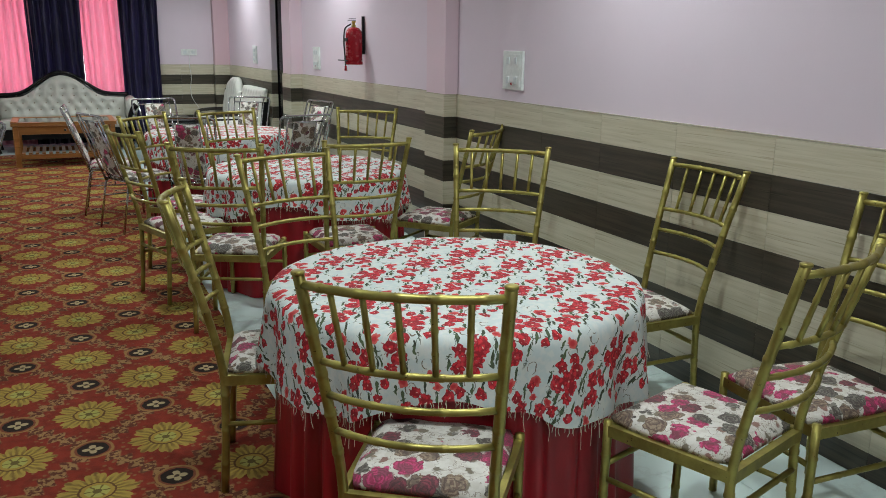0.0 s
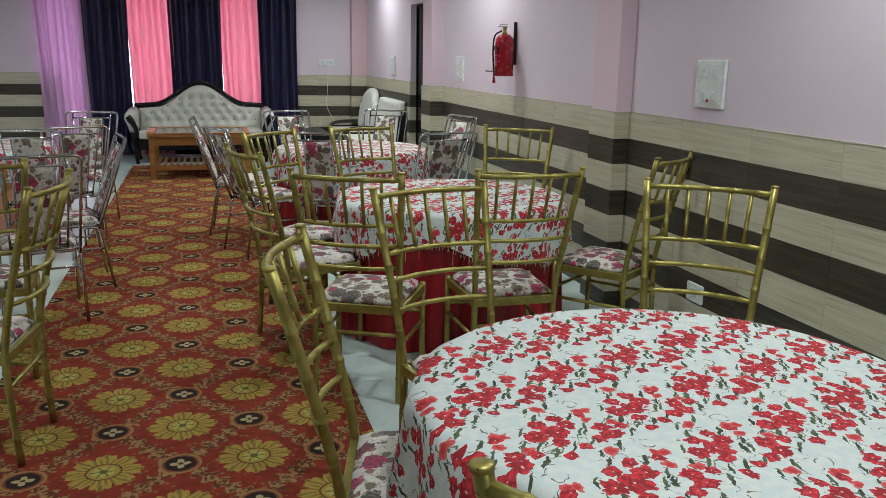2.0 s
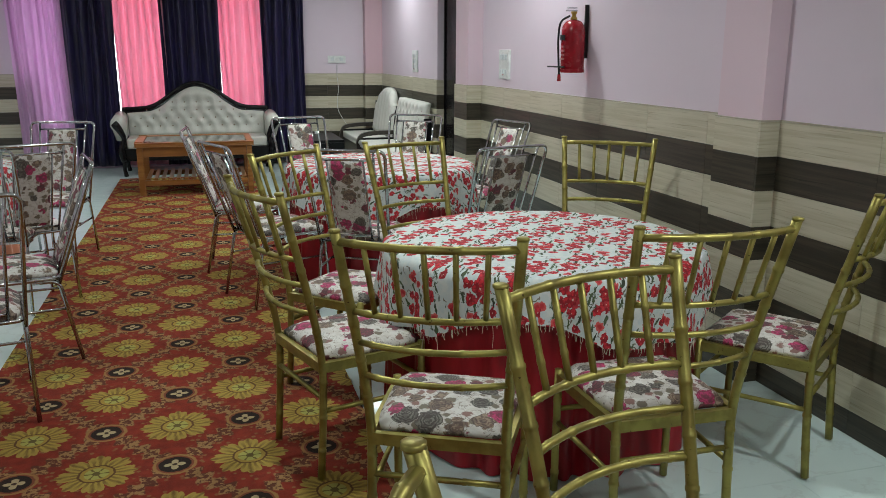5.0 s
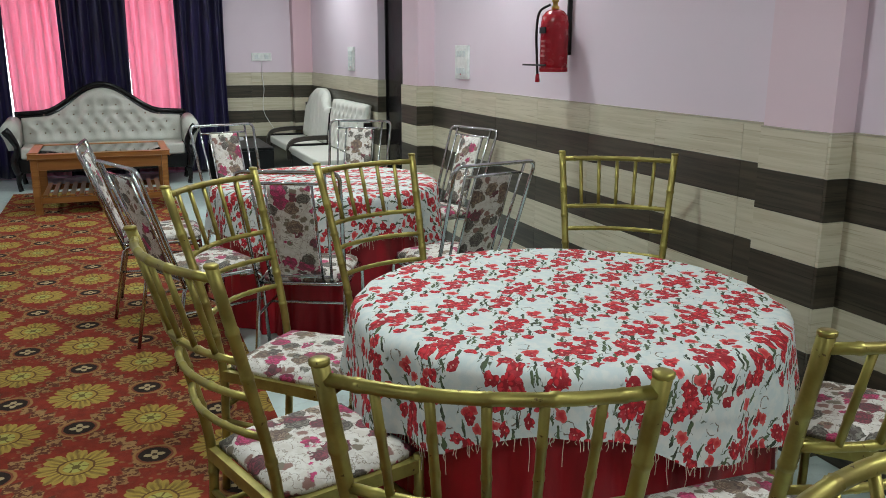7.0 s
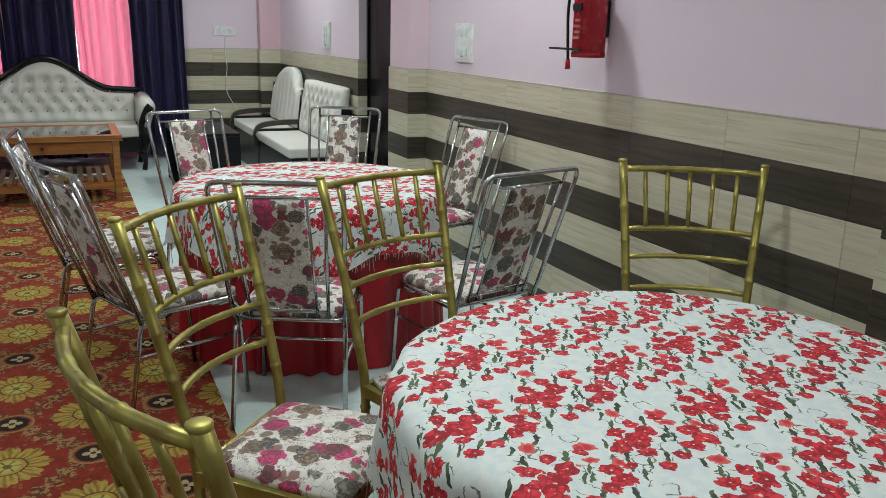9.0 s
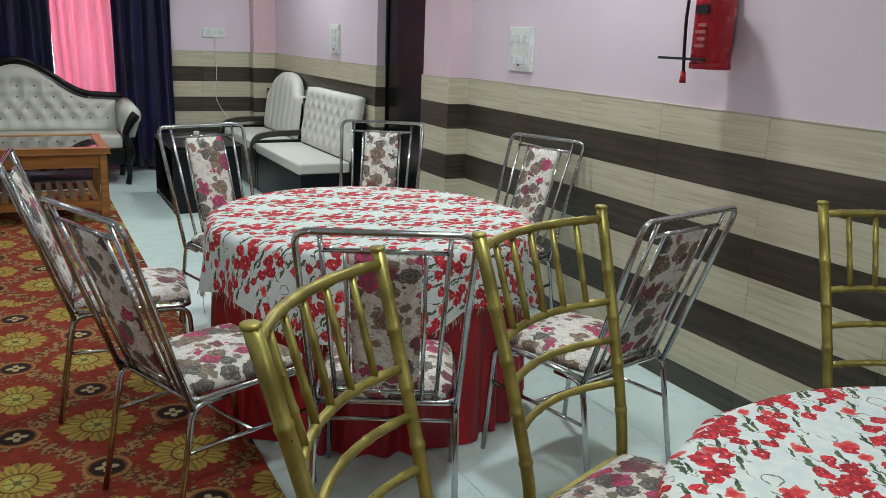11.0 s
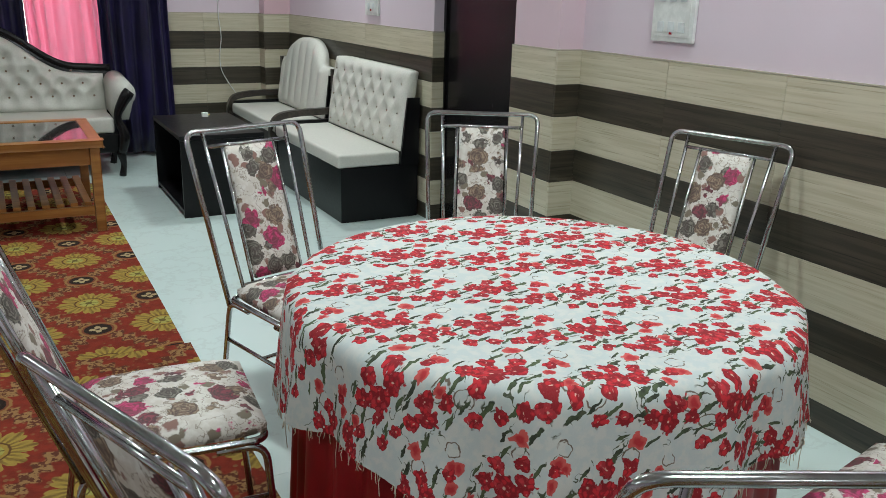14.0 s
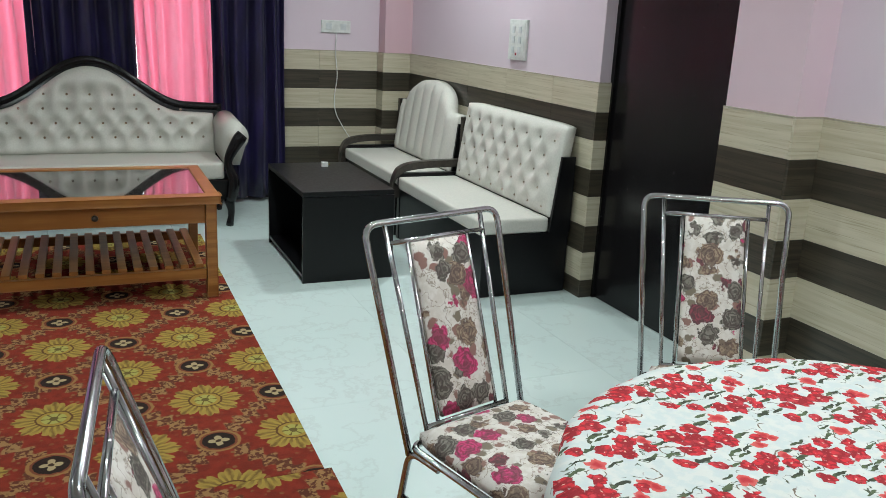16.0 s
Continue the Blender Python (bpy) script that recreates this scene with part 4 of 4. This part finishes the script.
# ---------------------------------------------------------------- coffee table
def coffee_table(x0, x1, y0, y1, h):
    t = thing("coffee_table", "honey-coloured wooden coffee table with dark glass top and slatted shelf", "table", pose((x0 + x1) / 2, (y0 + y1) / 2, 0.009))
    w, d = (x1 - x0) / 2, (y1 - y0) / 2
    for sx in (-1, 1):
        for sy in (-1, 1):
            part("leg", boxed(sx * (w - 0.075), sx * (w - 0.02), sy * (d - 0.075), sy * (d - 0.02), 0, h - 0.045, bevel=0.006), HONEY, t)
    for sy in (-1, 1):
        part("apron", boxed(-w + 0.077, w - 0.077, sy * (d - 0.06), sy * (d - 0.03), h - 0.15, h - 0.047, bevel=0.004), HONEY, t)
        part("top_rail", boxed(-w, w, sy * (d - 0.07), sy * d, h - 0.044, h, bevel=0.008), HONEY, t)
        part("shelf_rail", boxed(-w + 0.077, w - 0.077, sy * (d - 0.06), sy * (d - 0.035), 0.10, 0.155, bevel=0.004), HONEY, t)
    for sx in (-1, 1):
        part("side_apron", boxed(sx * (w - 0.06), sx * (w - 0.03), -d + 0.077, d - 0.077, h - 0.15, h - 0.047, bevel=0.004), HONEY, t)
        part("top_rail", boxed(sx * (w - 0.07), sx * w, -d + 0.072, d - 0.072, h - 0.044, h, bevel=0.008), HONEY, t)
    part("glass_top", boxed(-w + 0.072, w - 0.072, -d + 0.072, d - 0.072, h - 0.02, h - 0.006), GLASS_TOP, t, "dark reflective glass inset")
    part("knob", lathe(bm_new(), [(0.008, 0), (0.017, 0.012), (0.014, 0.024), (0.005, 0.028)], 12), DARK_WOOD, t, "", True).matrix_basis = pose(0, -d + 0.03, h - 0.1, 90)
    n = 14
    for i in range(n):
        cx = -w + 0.11 + (2 * w - 0.22) * i / (n - 1)
        part("slat", boxed(cx - 0.021, cx + 0.021, -d + 0.062, d - 0.062, 0.155, 0.175, bevel=0.003), HONEY, t)


coffee_table(-0.52, 0.71, 11.62, 12.55, 0.56)


# ---------------------------------------------------------------- black box table
def box_table(x0, x1, y0, y1, h):
    t = thing("side_table", "black laminate box table open at one side", "table", pose(x0, y0, 0.0))
    w, d = x1 - x0, y1 - y0
    part("top", boxed(0, w, 0, d, h - 0.03, h, bevel=0.003), BLACK_BOARD, t)
    part("bottom_panel", boxed(0.004, w, 0.022, d - 0.022, 0.03, 0.05), BLACK_BOARD, t)
    part("end_panel", boxed(0.002, w, 0, 0.02, 0, h - 0.032), BLACK_BOARD, t)
    part("end_panel", boxed(0.002, w, d - 0.02, d, 0, h - 0.032), BLACK_BOARD, t)
    part("back_panel", boxed(w - 0.02, w, 0.022, d - 0.022, 0.05, h - 0.032), BLACK_BOARD, t)


box_table(1.18, 1.73, 11.76, 12.72, 0.54)
plug = thing("plug_adapter", "small white plug adapter lying on the black table", "adapter", pose(1.52, 12.55, 0.54))
part("body", boxed(-0.022, 0.022, -0.016, 0.016, 0, 0.032, bevel=0.004), PLASTIC, plug)
part("prong", tube(bm_new(), [(0.022, 0, 0.016), (0.036, 0, 0.016)], 0.003, 6), BRASS, plug)


# ---------------------------------------------------------------- wall benches
def wall_bench(y0, y1, humped):
    words = "cream wall bench with humped channelled back and black base" if humped else "cream wall bench with button-tufted back and black base"
    b = thing("bench_sofa", words, "sofa", pose(0, 0, 0), "wall benches")
    xf, xb = 2.03, 2.63
    part("base", boxed(xf + 0.05, xb, y0, y1 - 0.06, 0.0, 0.36, bevel=0.004), BLACK_BOARD, b)
    part("seat", boxed(xf + 0.03, xb - 0.13, y0 + 0.005, y1 - 0.065, 0.362, 0.45, bevel=0.02, seg=3), CREAM, b, "thick cream seat cushion", True)
    part("side_panel", grid_solid(bm_new(), 1, 1, lambda u, v: Vector((xb - 0.14 + 0.135 * u + 0.05 * v * (1 - u), y0 - 0.02, 0.362 + 0.44 * v)),
                                  lambda u, v: Vector((xb - 0.14 + 0.135 * u + 0.05 * v * (1 - u), y0 + 0.0, 0.362 + 0.44 * v))), BLACK_BOARD, b)
    L = y1 - y0 - 0.07
    buttons = []
    if not humped:
        for row in range(5):
            n = 8 - row % 2
            for i in range(n):
                buttons.append(((i - (n - 1) / 2) * L / 8 + L / 2, 0.50 + 0.095 * row))

    def top(u):
        if not humped:
            return 0.975 - 0.012 * abs(2 * u - 1) ** 10
        a = min(1.0, abs(2 * u - 1) / 0.72)
        return 0.86 + 0.2 * (math.sqrt(max(0, 1 - a ** 2.4))) if a < 1 else 0.86

    def surf(side):
        def f(u, v):
            z = 0.452 + (top(u) - 0.452) * v
            yy = y0 + 0.005 + L * u
            e = (1 - (2 * u - 1) ** 10) * (1 - (2 * v - 1) ** 10)
            x = xb - 0.135 + 0.075 * (z - 0.45) / 0.5
            if side:
                if humped:
                    d = 0.6 + 0.4 * abs(math.sin(u * 7 * math.pi)) ** 0.5
                else:
                    d = 0.35 + 0.65 * tuft(yy - y0, z, buttons, 0.045)
                return Vector((x - 0.05 * e * d, yy, z))
            return Vector((x + 0.055, yy, z))
        return f
    padded = part("backrest", grid_solid(bm_new(), 84, 28, surf(1), surf(0)), CREAM, b, "channelled cream back" if humped else "tufted cream back", True)
    for by, bz in buttons:
        part("button", lathe(bm_new(), [(0.004, -0.003), (0.008, 0), (0.005, 0.004)], 8), STUD, padded).matrix_basis = pose(xb - 0.155 + 0.075 * (bz - 0.45) / 0.5, y0 + by, bz, 0, -90)
    # arm at the far end: a board with a curved wooden cap
    pts = smooth_path([(xf - 0.005, y1 - 0.03, 0.30), (xf - 0.005, y1 - 0.03, 0.42), (xf + 0.05, y1 - 0.03, 0.515), (xf + 0.2, y1 - 0.03, 0.55), (xb - 0.10, y1 - 0.03, 0.56)], 6)
    bm = bm_new()
    rows = []
    for p in pts:
        rows.append([bm.verts.new((p.x, p.y + dy, p.z)) for dy in (-0.03, 0.03)] + [bm.verts.new((max(p.x, xf + 0.045) if p.z < 0.43 else p.x + 0.002, p.y + dy, min(p.z, 0.30) if p.z < 0.31 else max(0.30, p.z - 0.05))) for dy in (0.03, -0.03)])
    for r0, r1 in zip(rows, rows[1:]):
        for j in range(4):
            bm.faces.new((r0[j], r0[(j + 1) % 4], r1[(j + 1) % 4], r1[j]))
    bm.faces.new(rows[0][::-1]), bm.faces.new(rows[-1])
    part("arm_cap", bm, DARK_WOOD, b, "curved dark grained wooden arm cap")
    part("arm_board", boxed(xf + 0.046, xb, y1 - 0.052, y1 - 0.008, 0.0, 0.47), BLACK_BOARD, b)
    part("back_board", boxed(xb - 0.09, xb, y1 - 0.055, y1 - 0.005, 0.472, 0.86, bevel=0.004), DARK_WOOD, b)


wall_bench(11.26, 12.66, False)
wall_bench(12.70, 13.96, True)


# ---------------------------------------------------------------- wall fixtures
def switch_board(y, z0, w, h, rows, cols, x=WX, words="white modular switch board with red indicator on the pink wall"):
    s = thing("switch_board", words, "switch board", pose(x, y, z0), "switch boards")
    plate = part("plate", boxed(-0.018, 0, -w / 2, w / 2, 0, h, bevel=0.004), PLASTIC, s)
    part("inset", boxed(-0.021, -0.0185, -w / 2 + 0.02, w / 2 - 0.02, 0.02, h - 0.02, bevel=0.001), PLASTIC, s)
    for i in range(rows):
        for j in range(cols):
            cy = (j - (cols - 1) / 2) * (w - 0.06) / cols
            cz = h * (0.25 + 0.5 * i / max(1, rows - 1))
            part("switch", boxed(-0.027, -0.0215, cy - 0.017, cy + 0.017, cz - 0.021, cz + 0.021, bevel=0.002), GREY_PLASTIC, plate)
    part("indicator", boxed(-0.026, -0.0215, -0.006, 0.006, 0.03, 0.045), RED_ENAMEL, s, "small red indicator lamp")


switch_board(4.635, 1.30, 0.245, 0.24, 2, 2)
switch_board(9.0, 1.30, 0.24, 0.24, 2, 3)
switch_board(12.08, 1.29, 0.23, 0.25, 3, 2)


def wall_socket(m, w, h, n):
    s = thing("wall_socket", "white wall socket plate", "socket", m, "wall sockets")
    plate = part("plate", boxed(-w / 2, w / 2, -0.014, 0, 0, h, bevel=0.004), PLASTIC, s)
    for i in range(n):
        cx = (i - (n - 1) / 2) * w / n
        part("outlet", boxed(cx - 0.025, cx + 0.025, -0.018, -0.0145, h / 2 - 0.025, h / 2 + 0.025, bevel=0.002), GREY_PLASTIC, plate)


wall_socket(pose(2.04, FAR, 1.37, 0, 0, 0), 0.25, 0.10, 2)
wall_socket(pose(WX - 0.012, 4.60, 0.28, 0, 0, -90), 0.14, 0.10, 1)
cable = thing("power_cable", "thin white cable hanging down from the wall socket", "cable")
part("wire", tube(bm_new(), smooth_path([(2.04, FAR - 0.022, 1.37), (2.035, FAR - 0.03, 1.2), (2.05, FAR - 0.03, 1.02), (2.03, FAR - 0.03, 0.85), (2.04, FAR - 0.035, 0.72), (2.10, FAR - 0.045, 0.60), (2.16, FAR - 0.08, 0.50)], 6), 0.004, 6), PLASTIC, cable, "", True)


def fire_extinguisher(y, z):
    e = thing("fire_extinguisher", "red fire extinguisher with brass valve hung on the wall", "fire extinguisher", pose(WX - 0.105, y, z))
    part("cylinder", lathe(bm_new(), [(0.072, 0), (0.077, 0.01), (0.077, 0.25), (0.071, 0.285), (0.05, 0.312), (0.03, 0.322)], 32), RED_ENAMEL, e, "", True)
    part("base_ring", lathe(bm_new(), [(0.074, -0.012), (0.079, -0.010), (0.079, 0.012), (0.074, 0.014)], 32), RED_ENAMEL, e, "", True)
    part("label", boxed(-0.084, -0.0765, -0.045, 0.02, 0.195, 0.228), BLACK_PLASTIC, e, "black printed label")
    for i in range(4):
        part("label_print", boxed(-0.0825, -0.0765, -0.04, 0.012 - 0.012 * (i % 2), 0.07 + 0.026 * i, 0.082 + 0.026 * i), LABEL_WHITE, e, "illegible pale print")
    part("valve", lathe(bm_new(), [(0.022, 0.322), (0.022, 0.337), (0.014, 0.342), (0.014, 0.36), (0.02, 0.364), (0.02, 0.375)], 16), BRASS, e, "", True)
    part("squeeze_handle", boxed(-0.055, 0.02, -0.009, 0.009, 0.376, 0.386, bevel=0.003), CHROME, e)
    part("carry_handle", boxed(-0.045, 0.02, -0.009, 0.009, 0.394, 0.403, bevel=0.003), CHROME, e)
    part("hose", tube(bm_new(), smooth_path([(-0.02, 0.02, 0.35), (-0.06, 0.07, 0.31), (-0.07, 0.08, 0.2), (-0.062, 0.085, 0.08), (-0.055, 0.083, -0.03)], 6), 0.007, 8), BLACK_PLASTIC, e, "", True)
    part("nozzle", tube(bm_new(), [(-0.055, 0.083, -0.025), (-0.055, 0.083, -0.07)], [0.010, 0.014], 10), RED_ENAMEL, e, "", True)
    part("bracket_arm", boxed(-0.094, -0.079, -0.06, 0.20, 0.02, 0.03, bevel=0.002), BLACK_PLASTIC, e, "black bracket strap")
    part("wall_bracket", boxed(0.078, 0.104, -0.007, 0.007, 0.08, 0.42, bevel=0.002), BLACK_PLASTIC, e)


fire_extinguisher(7.45, 1.40)

# fixtures for all lamps, the added fill ones too; the ceiling stays out of view
for lx, ly in DOWNLIGHTS:
    d = thing("ceiling_light", "round recessed white ceiling light, added out of view", "ceiling light", pose(lx, ly, CEILING), "ceiling lights")
    part("trim_ring", lathe(bm_new(), [(0.115, -0.014), (0.13, -0.012), (0.134, 0.0), (0.115, 0.0)], 32), PLASTIC, d)
    part("diffuser", lathe(bm_new(), [(0.11, -0.006), (0.112, 0.0)], 32), DIFFUSER, d)


# ---------------------------------------------------------------- dado tiles
BANDS = [(0.0, 0.105, 1), (0.105, 0.27, 0), (0.27, 0.425, 1), (0.425, 0.595, 0), (0.595, 0.75, 1), (0.75, 0.913, 0), (0.913, 1.067, 1), (1.067, 1.222, 0)]
TILE_L, GAP, PROUD = 0.6, 0.0005, 0.013
tile_meshes = {}


def tile_mesh(length, height, dark):
    key = (round(length, 3), round(height, 3), dark)
    if key not in tile_meshes:
        bm = boxed(GAP, length - GAP, -PROUD, -0.0005, GAP, height - GAP)
        bmesh.ops.bevel(bm, geom=[e for e in bm.edges if all(v.co.y < -PROUD + 1e-4 for v in e.verts)], offset=0.0008, segments=1, affect='EDGES')
        tile_meshes[key] = finish("tile", bm, TILE_DARK if dark else TILE_LIGHT)
    return tile_meshes[key]


def tile_run(parent, x, y, yaw, length, bands=BANDS, start=0.0):
    """Plank tiles along a wall from (x, y) in the direction yaw; the room is on the right-hand side."""
    for row, (z0, z1, dark) in enumerate(bands):
        s = 0.0
        first = TILE_L - start
        while s < length - 1e-4:
            ln = min(first if s == 0 else TILE_L, length - s)
            if ln > 0.004:
                c, sn = math.cos(radians(yaw)), math.sin(radians(yaw))
                ob = new("tile", tile_mesh(ln, z1 - z0, dark))
                ob.parent = parent
                ob.matrix_basis = pose(x + c * s, y + sn * s, z0, 0, 0, yaw)
            s += ln


def ledge(parent, x, y, yaw, length):
    ob = part("dado_ledge", boxed(0, length, -PROUD - 0.001, -0.0005, 1.2225, 1.228), GROUT, parent)
    ob.matrix_basis = pose(x, y, 0, 0, 0, yaw)


def clad(parent, x, y, yaw, length, start=0.0):
    tile_run(parent, x, y, yaw, length, start=start)
    ledge(parent, x, y, yaw, length)


# walls that face the room: yaw -90 faces west, yaw 0 faces south
clad(wall_east, WX, 5.46, -90, 5.46 - NEAR)
clad(wall_east, WX, 9.60, -90, 9.60 - 5.79)
clad(wall_east, WX, 14.0, -90, 14.0 - DOOR1)
clad(wall_east, WX - PROUD, DOOR1, 0, 0.075 + PROUD)
for key, (x0, x1, y0, y1) in PILASTERS.items():
    clad(pilaster_obs[key], x0, y1, -90, y1 - y0)
    clad(pilaster_obs[key], x0 - PROUD, y0, 0, x1 - x0)
clad(wall_north, 1.30, FAR, 0, 2.42 - PROUD - 1.30)
clad(wall_north, LEFT, FAR, 0, -1.75 - LEFT)

# ---------------------------------------------------------------- floor slabs
slab_meshes = {}


def slab(x0, x1, y0, y1):
    key = (round(x1 - x0, 3), round(y1 - y0, 3))
    if key not in slab_meshes:
        slab_meshes[key] = finish("floor_tile", boxed(0.0006, key[0] - 0.0006, 0.0006, key[1] - 0.0006, -0.0118, 0), MARBLE)
    ob = new("floor_tile", slab_meshes[key])
    ob.parent = floor
    ob.location = (x0, y0, 0)


def slab_rows(x0, x1, y0, y1, size):
    y = y0
    while y < y1 - 1e-4:
        yy = min(y + size, y1)
        x = x0
        while x < x1 - 1e-4:
            xx = min(x + size, x1)
            slab(x, xx, y, yy)
            x = xx
        y = yy


slab_rows(LEFT, WX + 0.16, NEAR, FAR, 0.8)
